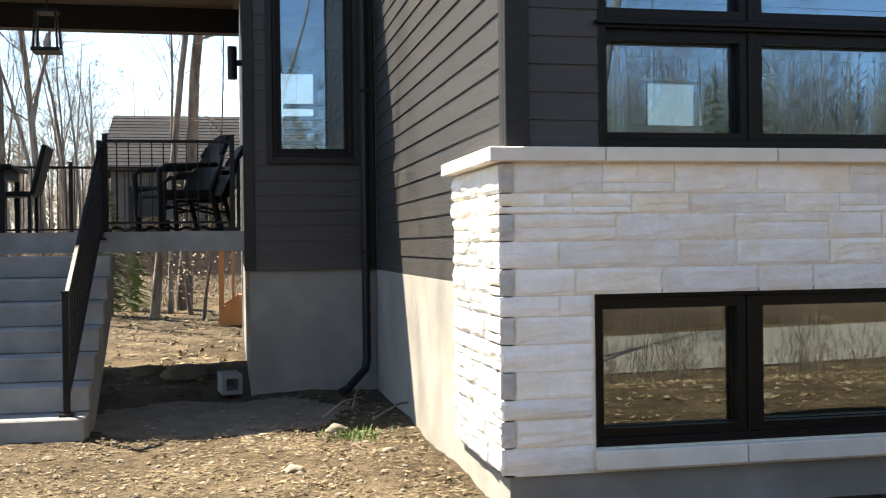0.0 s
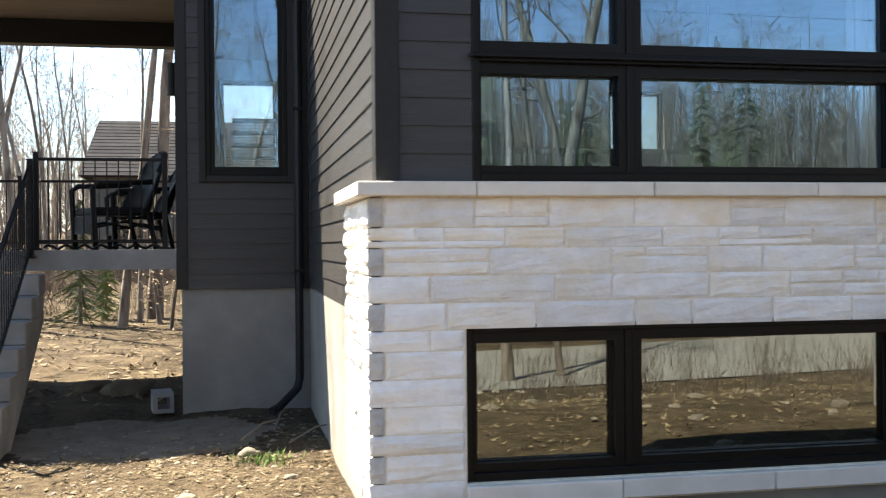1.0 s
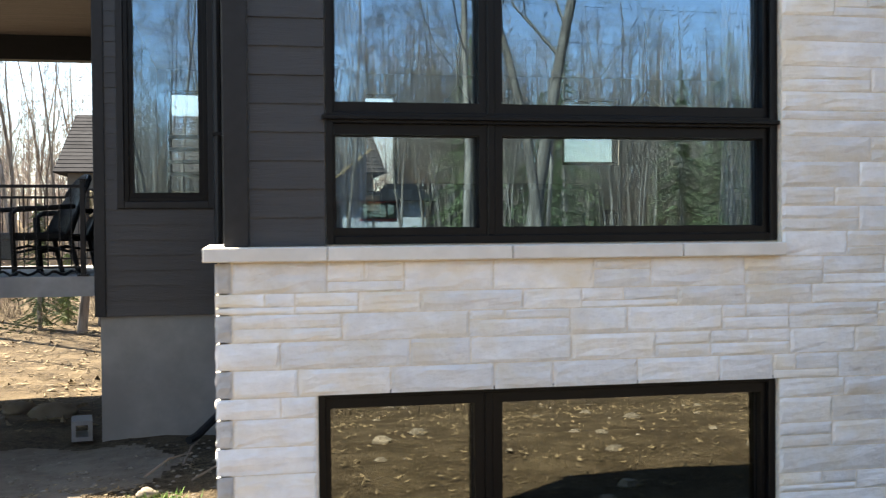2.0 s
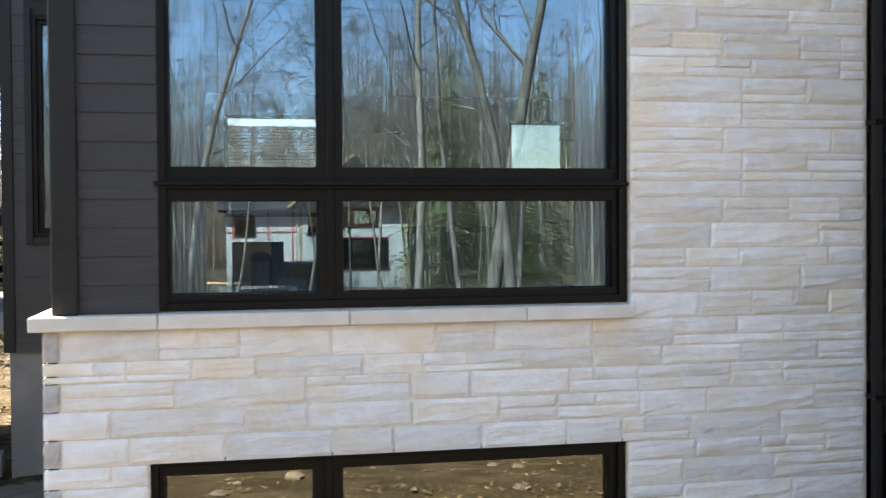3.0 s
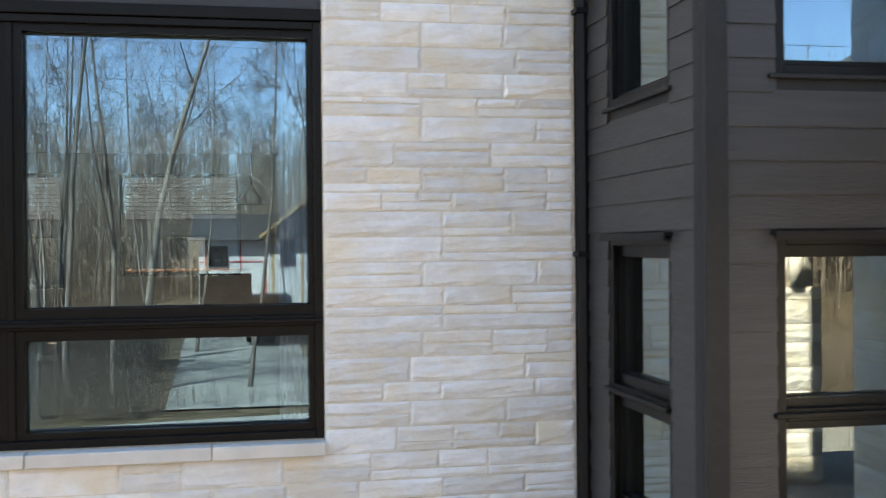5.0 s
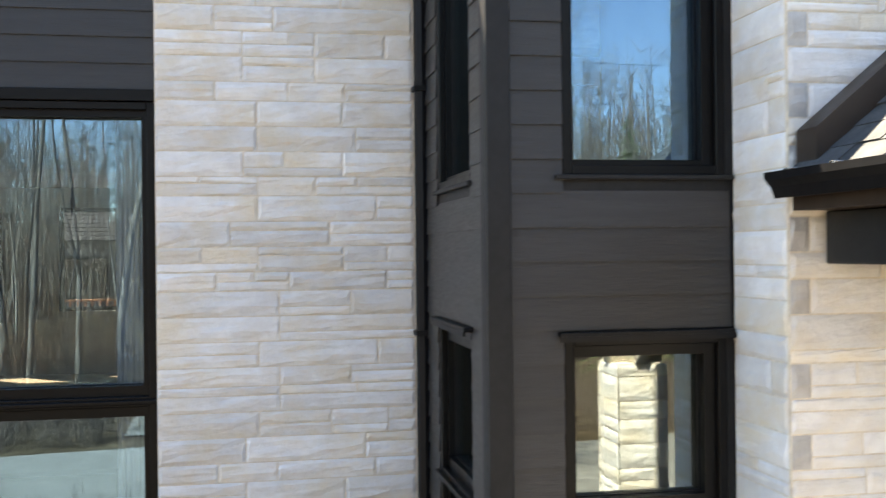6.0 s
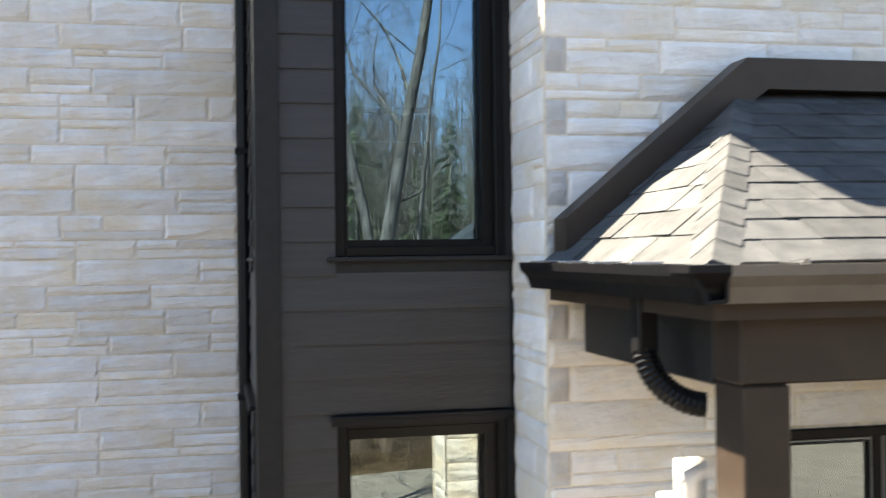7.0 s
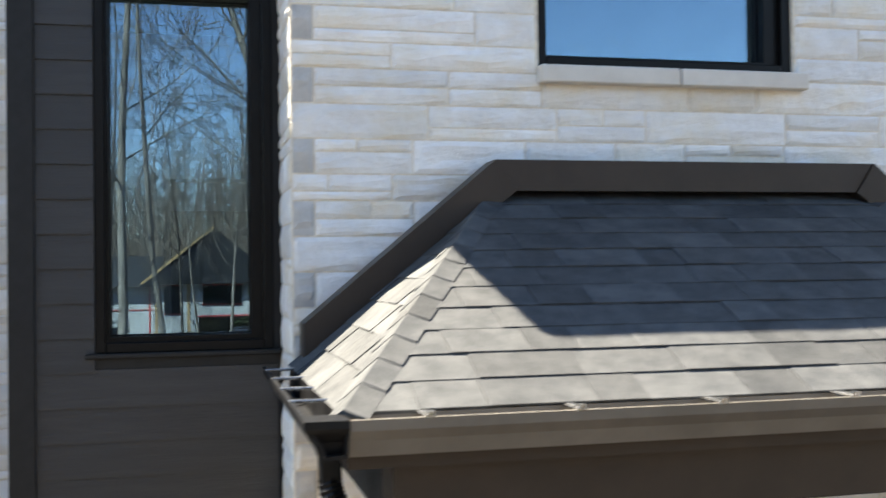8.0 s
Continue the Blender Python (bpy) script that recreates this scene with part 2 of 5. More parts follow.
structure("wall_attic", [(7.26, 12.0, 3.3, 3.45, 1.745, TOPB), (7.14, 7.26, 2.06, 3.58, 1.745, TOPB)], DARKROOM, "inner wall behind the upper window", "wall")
# Upper box on the bay roof is added, unseen, to shade the stone return.
structure("roof", [(1.16, 4.45, 3.655, 15.4, TOP, TOP + 0.05), (4.45, 12.3, 3.91, 15.4, TOP, TOP + 0.15), (5.98, 7.3, 1.83, 3.60, TOPC, TOPC + 0.06), (6.70, 7.17, 1.84, 3.59, TOPC + 0.06, TOPC + 0.5), (6.66, 12.3, 1.33, 3.5, TOPB, TOPB + 0.06)], BROWN, "flat dark roof edge of the house, with an unseen box added to block sun", "roof")
structure("block_roof", [(-0.12, 1.29, 8.88, 15.3, 5.0, 5.15)], BROWN, "dark roof over the recessed wall", "roof")
fnd = thing("foundation", pose(0, 0, 0), "bare poured concrete foundation wall with faint stains", "foundation", kind="structure")
for d in ((1.27, 6.05, 3.64, 3.88, -0.3, 0.325), (1.275, 1.45, 3.88, 8.97, -0.3, 1.335), (-0.01, 1.275, 8.985, 9.15, -0.3, 1.335), (-0.01, 0.15, 9.15, 15.0, -0.3, 1.335)):
    boxpart("footing_wall", d, CONCRETE, fnd)
# Cellar shell in the darkened room colour, so it reads unlit.
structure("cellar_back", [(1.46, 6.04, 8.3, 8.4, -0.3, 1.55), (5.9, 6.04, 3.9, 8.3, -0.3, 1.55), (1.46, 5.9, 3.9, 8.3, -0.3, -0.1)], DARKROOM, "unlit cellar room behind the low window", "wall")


# ---- windows ----
def window(name, m, w, h, cols, rows, label, glass=GLASS, depth=0.11, lip=None):
    """A framed window in the plane of its own x and z, seen from -y. cols, rows: the spans of clear glass."""
    win = thing(name, m, label, "window", kind="structure")
    xs = [0.0] + [v for c in cols for v in c] + [w]
    zs = [0.0] + [v for r in rows for v in r] + [h]
    ring = bmesh.new()
    t = 0.045
    for d in ((0, t, 0, depth + 0.05, 0, h), (w - t, w, 0, depth + 0.05, 0, h), (t, w - t, 0, depth + 0.05, 0, t), (t, w - t, 0, depth + 0.05, h - t, h)):
        box(ring, *d, bev=0.004)
    part("frame", ring, FRAME, win)
    for (a, c), (e, g) in zip(cols, cols[1:]):
        boxpart("mullion", ((c + e) / 2 - 0.022, (c + e) / 2 + 0.022, 0.02, depth + 0.05, t, h - t), FRAME, win, bev=0.004)
    for (a, c), (e, g) in zip(rows, rows[1:]):
        boxpart("rail", (t, w - t, -0.004, depth + 0.05, (c + e) / 2 - 0.03, (c + e) / 2 + 0.03), FRAME, win, bev=0.004)
        boxpart("drip_edge", (-0.02, w + 0.0, -0.035, 0.0, (c + e) / 2 - 0.012, (c + e) / 2 + 0.012), FRAME, win, bev=0.004)
    edges_x = [t] + [(c + e) / 2 for (a, c), (e, g) in zip(cols, cols[1:])] + [w - t]
    edges_z = [t] + [(c + e) / 2 for (a, c), (e, g) in zip(rows, rows[1:])] + [h - t]
    for i, (a, c) in enumerate(cols):
        for j, (e, g) in enumerate(rows):
            x0, x1, z0, z1 = edges_x[i] + (0.022 if i else 0), edges_x[i + 1] - (0.022 if i < len(cols) - 1 else 0), edges_z[j] + (0.03 if j else 0), edges_z[j + 1] - (0.03 if j < len(rows) - 1 else 0)
            s = bmesh.new()
            for d in ((x0, a, 0.035, depth + 0.03, z0, z1), (c, x1, 0.035, depth + 0.03, z0, z1), (a, c, 0.035, depth + 0.03, z0, e), (a, c, 0.035, depth + 0.03, g, z1)):
                if d[1] - d[0] > 0.003 and d[5] - d[4] > 0.003:
                    box(s, *d)
            sash = part("sash", s, FRAME, win)
            p = boxpart("pane", (a - 0.006, c + 0.006, depth, depth + 0.006, e - 0.006, g + 0.006), glass, sash)
            p.visible_shadow = False
            bead = bmesh.new()
            for d in ((a, a + 0.006, depth - 0.02, depth, e, g), (c - 0.006, c, depth - 0.02, depth, e, g), (a, c, depth - 0.02, depth, e, e + 0.006), (a, c, depth - 0.02, depth, g - 0.006, g)):
                box(bead, *d)
            part("glazing_bead", bead, BLACK, sash)
    return win


def spans(base, *pairs):
    return [(a - base, c - base) for a, c in pairs]


window("window_1", pose(1.805, 3.65, 2.11), 2.65, 2.42, spans(1.805, (1.863, 2.663), (2.80, 4.38)), spans(2.11, (2.195, 2.708), (2.887, 4.443)),
       "large black-framed living room window with four panes reflecting woods")
window("window_2", pose(1.75, 3.645, 0.456), 2.69, 0.864, spans(1.75, (1.823, 2.627), (2.786, 4.363)), spans(0.456, (0.55, 1.215)),
       "low dark brown cellar window with two panes", GLASSDARK)
window("window_3", pose(0.24, 8.945, 2.49), 0.82, 2.21, [(0.085, 0.735)], [(0.085, 2.13)], "tall narrow dark-framed window in the recessed wall", depth=0.09)
side_pose = pose(6.035, 3.16, 0, 0, 0, -90)
window("window_4", side_pose @ pose(0, 0, 1.75), 0.88, 1.51, [(0.06, 0.82)], [(0.08, 0.577), (0.756, 1.407)], "narrow black-framed bay window with two stacked panes", glass=GLASSSIDE, depth=0.09)
window("window_5", side_pose @ pose(0, 0, 3.985), 0.88, 1.675, [(0.06, 0.82)], [(0.07, 1.60)], "tall narrow black-framed upper bay window", glass=GLASSSIDE, depth=0.09)
window("window_6", pose(6.36, 1.865, 1.75), 0.78, 1.51, [(0.06, 0.68)], [(0.08, 0.628), (0.769, 1.415)], "black-framed bay window of two stacked panes reflecting the porch pillar", glass=GLASSBAY)
window("window_7", pose(6.36, 1.865, 3.985), 0.78, 1.675, [(0.06, 0.68)], [(0.07, 1.60)], "tall black-framed upper bay window reflecting sky and trees")
window("window_8", pose(8.26, 1.39, 5.225), 1.25, 0.975, [(0.03, 1.13)], [(0.06, 0.91)], "black-framed upper window over the porch roof")
for k, (x, w, z, h) in enumerate(((2.05, 1.9, 2.75, 1.65), (6.75, 1.0, 3.25, 1.1), (0.30, 0.90, 2.57, 1.83))):
    window("window_%d" % (9, 10, 12)[k], pose(x + w, 15.21, z, 0, 0, 180), w, h, [(0.06, w - 0.06)], [(0.06, h - 0.06)], "rear window letting daylight into the living room", REARGLASS if k == 1 else LAMPGLASS)
# metal hoods over the bay windows
for m in (side_pose @ pose(0, 0, 3.26), pose(6.36, 1.865, 3.26)):
    w = 0.88 if m == side_pose @ pose(0, 0, 3.26) else 0.78
    hood = bmesh.new()
    box(hood, -0.03, w + 0.02, -0.05, 0.0, 0.0, 0.022, bev=0.004)
    box(hood, -0.03, w + 0.02, -0.054, -0.044, -0.02, 0.004)
    hd = tagged(part("window_hood", hood, BLACK), "thin black metal drip cap over a bay window", "drip cap", kind="structure")
    hd.matrix_basis = m
for m, w in ((side_pose @ pose(0, 0, 3.985), 0.88), (pose(6.36, 1.865, 3.985), 0.78)):
    tr = bmesh.new()
    box(tr, -0.04, w + 0.03, -0.03, 0.0, -0.022, 0.0, bev=0.004)
    hd = tagged(part("window_sill", tr, TRIM), "thin dark sill trim under an upper bay window", "sill", kind="structure")
    hd.matrix_basis = m

# ---- caps, sills and trims of stone and board ----
cap = thing("stone_cap", pose(0, 0, 0), "pale limestone cap course on the stone base, sunlit at its end", "stone cap", kind="structure")
for a, c in ((1.155, 1.80), (1.805, 2.815), (2.82, 3.815), (3.82, 4.458)):
    boxpart("cap_stone", (a, c, 3.543, 3.665, 2.022, 2.10), CAP, cap, bev=0.006)
boxpart("cap_stone", (1.155, 1.285, 3.668, 4.86, 2.022, 2.10), CAP, cap, bev=0.006)
sill = thing("stone_sill", pose(0, 0, 0), "pale limestone sill under the cellar window", "stone sill", kind="structure")
for a, c in ((1.745, 2.62), (2.625, 3.54), (3.545, 4.445)):
    boxpart("sill_stone", (a, c, 3.55, 3.66, 0.345, 0.45), CAP, sill, bev=0.006)
sill = thing("stone_sill", pose(0, 0, 0), "pale limestone sill in two pieces under the upper window", "stone sill", kind="structure")
for a, c in ((8.25, 8.905), (8.912, 9.55)):
    boxpart("sill_stone", (a, c, 1.30, 1.41, 5.145, 5.222), CAP, sill, bev=0.006)
trims = thing("corner_trim", pose(0, 0, 0), "dark painted corner boards of the siding", "trim", kind="structure")
for d in ((1.262, 1.395, 3.615, 3.668, 2.102, TOP), (1.262, 1.286, 3.67, 3.76, 2.102, TOP),
          (6.005, 6.115, 1.832, 1.868, 0.1, TOPC), (6.005, 6.037, 1.87, 1.96, 0.1, TOPC),
          (-0.06, 0.05, 8.935, 8.968, 1.335, 5.0), (1.17, 1.268, 8.935, 8.968, 1.335, 5.0), (1.265, 1.288, 8.80, 8.932, 1.335, 5.0)):
    boxpart("corner_board", d, TRIM, trims, bev=0.004)
boxpart("head_trim", (1.40, 4.46, 3.63, 3.668, 4.532, 4.60), FRAME, trims, bev=0.004)
for d in ((0.17, 0.238, 8.925, 8.966, 2.42, 4.77), (1.062, 1.13, 8.925, 8.966, 2.42, 4.77), (0.24, 1.06, 8.925, 8.966, 2.42, 2.488)):
    boxpart("window_trim", d, TRIM, trims, bev=0.004)

# ---- stones ----
stone_rng = random.Random(7)
STONES = {}


def stone_mesh(length, height, proud, material):
    """One split-face stone, pillowed and chipped, 0..length by 0..height, facing -y; alike stones share a mesh."""
    key = (round(length / 0.06), round(height / 0.02), stone_rng.randrange(3), material.name, proud)
    if key not in STONES:
        bm = bmesh.new()
        nx, nz = max(4, round(length / 0.085)), 5 if height > 0.1 else 4
        grid = []
        ph = stone_rng.uniform(0, 50)
        for j in range(nz + 1):
            row = []
            for i in range(nx + 1):
                u, v = i / nx, j / nz
                edge = i in (0, nx) or j in (0, nz)
                d = 0.0 if edge else proud * (0.22 + 0.5 * math.sin(math.pi * v)) + 0.85 * proud * noise.noise((u * length * 7 + ph, v * height * 26 + ph, ph))
                x = u * length if i in (0, nx) else length * (0.016 / length + (u - 1 / nx) / (1 - 2 / nx) * (1 - 0.032 / length)) + stone_rng.uniform(-0.006, 0.006)
                z = v * height if j in (0, nz) else height * 0.5 + (v - 0.5) * height * 1.12
                row.append(bm.verts.new((x, -d - 0.003, z + (0 if j in (0, nz) else stone_rng.uniform(-0.007, 0.007)))))
            grid.append(row)
        for j in range(nz):
            for i in range(nx):
                bm.faces.new((grid[j][i], grid[j][i + 1], grid[j + 1][i + 1], grid[j + 1][i]))
        rim = [grid[0][i] for i in range(nx + 1)] + [grid[j][nx] for j in range(1, nz + 1)] + [grid[nz][i] for i in range(nx - 1, -1, -1)] + [grid[j][0] for j in range(nz - 1, 0, -1)]
        back = [bm.verts.new((v.co.x, 0.0, v.co.z)) for v in rim]
        for k in range(len(rim)):
            bm.faces.new((rim[k], back[k], back[(k + 1) % len(rim)], rim[(k + 1) % len(rim)]))
        STONES[key] = (mesh_of(bm, "stone", material), length, height)
    return STONES[key]


def lay_stone(parent, m, x, z, length, height, proud=0.02, material=None):
    me, l0, h0 = stone_mesh(length, height, proud, material or STONE)
    ob = new("stone", me)
    ob.parent = parent
    ob.matrix_basis = m @ pose(x, 0, z) @ Matrix.Diagonal((length / l0, 1, height / h0, 1))
    return ob


COURSES = [0.148, 0.148, 0.112, 0.148, 0.148, 0.15, 0.112, 0.148]
JOINT = 0.007


def stone_wall(parent, m, x0, x1, z0, z1, hole=None, quoin_left=False, quoin_right=False, proud=0.012):
    """Coursed ashlar in the wall's own x and z: whole stones, and stacks of a thin and a thick one."""
    z, k = z0, 0
    while z < z1 - 0.03:
        h = min(COURSES[k % len(COURSES)], z1 - z)
        if z1 - z - h < 0.05:
            h = z1 - z
        ranges = [(x0, x1)]
        if hole and hole[2] - 0.02 < z + h / 2 < hole[3] + 0.02:
            ranges = [(x0, hole[0]), (hole[1], x1)]
        for a, c in ranges:
            if c - a < 0.05:
                continue
            x = a
            if quoin_left and a == x0 and k % 2:
                lay_stone(parent, m, x, z, 0.085, h - JOINT, proud, QUOIN)
                x += 0.085 + JOINT
            end = c
            if quoin_right and c == x1 and k % 2:
                lay_stone(parent, m, c - 0.085, z, 0.085, h - JOINT, proud, QUOIN)
                end -= 0.085 + JOINT
            while x < end - 0.03:
                length = min(stone_rng.choice((0.34, 0.42, 0.5, 0.58, 0.7)), end - x)
                if end - x - length < 0.14:
                    length = end - x
                w = length - JOINT
                kind = stone_rng.random()
                if kind < 0.6 or h < 0.1:
                    lay_stone(parent, m, x, z, w, h - JOINT, proud)
                else:
                    cut = stone_rng.choice((0.36, 0.5, 0.64)) * h
                    split = stone_rng.uniform(0.35, 0.65) * w if w > 0.4 and kind > 0.75 else w
                    lay_stone(parent, m, x, z, w, cut - JOINT, proud * 0.8)
                    lay_stone(parent, m, x, z + cut, split - (JOINT if split < w else 0), h - cut - JOINT, proud * 0.8)
                    if split < w:
                        lay_stone(parent, m, x + split, z + cut, w - split, h - cut - JOINT, proud * 0.8)
                x += length
        z += h
        k += 1


# ---- lap siding ----
PLANKS = {}


def plank(parent, m, length, h=0.153):
    """One board that laps over the board below."""
    key = round(length, 3)
    if key not in PLANKS:
        bm = bmesh.new()
        v = [bm.verts.new(c) for x in (0.0, length) for c in ((x, -0.0145, 0.0), (x, -0.0145, 0.006), (x, -0.004, h + 0.012), (x, 0.0, h + 0.012), (x, 0.0, 0.0))]
        for k in range(5):
            bm.faces.new((v[k], v[(k + 1) % 5], v[5 + (k + 1) % 5], v[5 + k]))
        bm.faces.new(v[:5])
        bm.faces.new(v[5:])
        PLANKS[key] = mesh_of(bm, "board", SIDING)
    ob = new("board", PLANKS[key])
    ob.parent = parent
    ob.matrix_basis = m
    return ob


def siding(parent, m, length, z0, z1, holes=()):
    z = z0
    while z < z1 - 0.02:
        hole = next((o for o in holes if z + 0.148 > o[2] and z + 0.02 < o[3]), None)
        if hole and z + 0.148 > hole[2] and z + 0.02 < hole[3]:
            if hole[0] > 0.03:
                plank(parent, m @ pose(0, 0, z), hole[0])
            if length - hole[1] > 0.03:
                plank(parent, m @ pose(hole[1], 0, z), length - hole[1])
        else:
            plank(parent, m @ pose(0, 0, z), length)
        z += 0.153


# ---- porch roof over the entry ----
EAVE_Z, RIDGE_Z = 3.97, 4.68
XL, XR, YE, YW, RL, RR = 7.18, 10.63, -0.13, 1.335, 8.03, 9.78
proof = thing("porch_roof", pose(0, 0, 0), "hipped entry porch roof with weathered grey asphalt shingles", "porch roof")
deckm = bmesh.new()
dv = [deckm.verts.new(c) for c in ((XL, YE, EAVE_Z - 0.02), (XR, YE, EAVE_Z - 0.02), (XR, YW, EAVE_Z - 0.02), (XL, YW, EAVE_Z - 0.02), (RL, YW, RIDGE_Z - 0.015), (RR, YW, RIDGE_Z - 0.015))]
for q in ((0, 1, 5, 4), (3, 0, 4), (1, 2, 5), (2, 3, 4, 5), (3, 2, 1, 0)):
    deckm.faces.new([dv[i] for i in q])
part("roof_deck", deckm, SHINGLE, proof)
shingle_rng = random.Random(3)
SHG = {}


def shingle(parent, m, length, expo):
    key = (round(length, 2), round(expo, 2))
    if key not in SHG:
        bm = bmesh.new()
        box(bm, 0.001, length - 0.001, 0.0, expo * 1.25, 0.0, 0.006)
        for v in bm.verts:
            if v.co.y < 0.01:
                v.co.z += 0.006
        SHG[key] = mesh_of(bm, "shingle", SHINGLE)
    ob = new("shingle", SHG[key])
    ob.parent = parent
    ob.matrix_basis = m @ pose(0, 0, shingle_rng.uniform(0.0, 0.005))
    return ob


def slope_frame(origin, u, up):
    u, up = Vector(u).normalized(), Vector(up).normalized()
    n = u.cross(up)
    m = Matrix((u, up, n)).transposed().to_4x4()
    m.translation = origin
    return m


def shingles(parent, m, base, length, cut_l, cut_r, rows):
    """Rows of laminated shingles; each row is shorter by the hips' run."""
    expo = length / rows
    for r in range(rows):
        f = r / rows
        a, c = cut_l * f, base - cut_r * f
        a1, c1 = cut_l * (f + 1.2 / rows), base - cut_r * (f + 1.2 / rows)
        x = a
        while x < c - 0.02:
            w = min(shingle_rng.choice((0.16, 0.2, 0.26, 0.33)), c - x)
            if c - x - w < 0.06:
                w = c - x
            if (x == a and cut_l) or (x + w > c1 and cut_r):
                lo = (x, min(x + w, c))
                hi = (max(x, a1), min(x + w, c1))
                if x == a and hi[0] > hi[1] - 0.01:
                    hi = (hi[1] - 0.01, hi[1])
                if hi[1] - hi[0] < 0.005:
                    hi = (hi[1] - 0.005, hi[1])
                bm = bmesh.new()
                y0, y1 = r * expo - 0.02, (r + 1.2) * expo - 0.02
                vs = [bm.verts.new(q) for q in ((lo[0], y0, 0.014), (lo[1], y0, 0.014), (hi[1], y1, 0.008), (hi[0], y1, 0.008), (lo[0], y0, 0.002), (lo[1], y0, 0.002))]
                bm.faces.new(vs[:4])
                bm.faces.new((vs[4], vs[5], vs[1], vs[0]))
                ob = part("shingle", bm, SHINGLE, parent)
                ob.matrix_basis = m
                x += w
                continue
            shingle(parent, m @ pose(x, r * expo - 0.02, 0.002), round(w, 2), expo)
            x += w


rise = RIDGE_Z - EAVE_Z
front_len = math.hypot(YW - YE, rise)
side_len = math.hypot(RL - XL, rise)
shingles(proof, slope_frame((XL, YE, EAVE_Z - 0.012), (1, 0, 0), (0, YW - YE, rise)), XR - XL, front_len, RL - XL, XR - RR, 11)
shingles(proof, slope_frame((XL, YW, EAVE_Z - 0.012), (0, -1, 0), (RL - XL, 0, rise)), YW - YE, side_len, 0, YW - YE, 8)
shingles(proof, slope_frame((XR, YE, EAVE_Z - 0.012), (0, 1, 0), (RR - XR, 0, rise)), YW - YE, side_len, YW - YE, 0, 8)
for x0, x1 in ((XL, RL), (XR, RR)):
    a, c = Vector((x0, YE, EAVE_Z)), Vector((x1, YW, RIDGE_Z))
    along = (c - a).normalized()
    side = along.cross(Vector((0, 0, 1))).normalized()
    for k in range(12):
        hb = bmesh.new()
        p0, p1 = a + (c - a) * (k / 12) - along * 0.03, a + (c - a) * ((k + 1) / 12) + along * 0.06
        low_a, low_c = (0.056, 0.020) if x0 == XL else (0.020, 0.056)
        vs = [hb.verts.new(p) for p in (p0 - side * 0.075 - Vector((0, 0, low_a - 0.008)), p0 + Vector((0, 0, 0.012)), p0 + side * 0.075 - Vector((0, 0, low_c - 0.008)),
                                        p1 - side * 0.075 - Vector((0, 0, low_a)), p1 + Vector((0, 0, 0.008)), p1 + side * 0.075 - Vector((0, 0, low_c)))]
        hb.faces.new((vs[0], vs[1], vs[4], vs[3]))
        hb.faces.new((vs[1], vs[2], vs[5], vs[4]))
        vs2 = [hb.verts.new(v.co - Vector((0, 0, 0.012))) for v in vs[:3]]
        hb.faces.new((vs[0], vs2[0], vs2[1], vs[1]))
        hb.faces.new((vs[1], vs2[1], vs2[2], vs[2]))
        part("hip_shingle", hb, SHINGLE, proof)
# dark flashing board where the roof meets the wall
fl = bmesh.new()


def slab(bm, pts, y0, y1):
    f = [bm.verts.new((x, y0, z)) for x, z in pts]
    g = [bm.verts.new((x, y1, z)) for x, z in pts]
    n = len(pts)
    bm.faces.new(f)
    bm.faces.new(g[::-1])
    for k in range(n):
        bm.faces.new((f[k], g[k], g[(k + 1) % n], f[(k + 1) % n]))


slab(fl, ((RL - 0.02, 4.795), (RL + 0.07, 4.665), (RR - 0.07, 4.665), (RR + 0.02, 4.795)), 1.20, 1.345)
slab(fl, ((RL - 0.022, 4.795), (7.205, 4.13), (7.205, 3.985), (RL + 0.066, 4.663)), 1.19, 1.345)
slab(fl, ((RR + 0.022, 4.795), (RR - 0.066, 4.663), (10.6, 3.985), (10.6, 4.13)), 1.19, 1.345)
part("wall_flashing", fl, BROWN, proof, "dark brown metal flashing board")


def gutter(bm, a, c, out):
    """An open ogee gutter between two points of the eave; out: the way it faces."""
    a, c, out = Vector(a), Vector(c), Vector(out)
    prof = ((0.0, 0.0), (0.004, -0.10), (0.07, -0.105), (0.088, -0.06), (0.115, -0.03), (0.12, 0.0), (0.105, 0.0), (0.10, -0.028), (0.075, -0.06), (0.06, -0.095), (0.012, -0.09), (0.008, 0.0))
    rings = [[bm.verts.new(p + out * d + Vector((0, 0, h))) for d, h in prof] for p in (a, c)]
    n = len(prof)
    for k in range(n):
        bm.faces.new((rings[0][k], rings[0][(k + 1) % n], rings[1][(k + 1) % n], rings[1][k]))
    bm.faces.new(rings[0])
    bm.faces.new(rings[1][::-1])


GUT = mat("gutter_aluminium", (0.15, 0.132, 0.112), 0.4, scale=5, metal=0.0)
# The left run and the corner are coloured black for their shaded side.
for a, c, o, nm in (((XL - 0.009, YE - 0.01, 3.955), (XR + 0.12, YE - 0.01, 3.955), (0, -1, 0), "front"), ((XL - 0.01, YW, 3.955), (XL - 0.01, YE - 0.12, 3.955), (-1, 0, 0), "left")):
    gb = bmesh.new()
    gutter(gb, a, c, o)
    part("gutter", gb, GUT if nm == "front" else BLACK, proof, "brown aluminium gutter" if nm == "front" else "aluminium gutter blackened to stand in for shade")
mb = bmesh.new()
mq = [[mb.verts.new((XL - 0.01 - s * a, YE - 0.01 - s * c, z)) for a, c in ((0, 0), (1, 0), (1, 1), (0, 1))] for s, z in ((0.075, 3.85), (0.09, 3.895), (0.122, 3.935), (0.122, 3.956))]
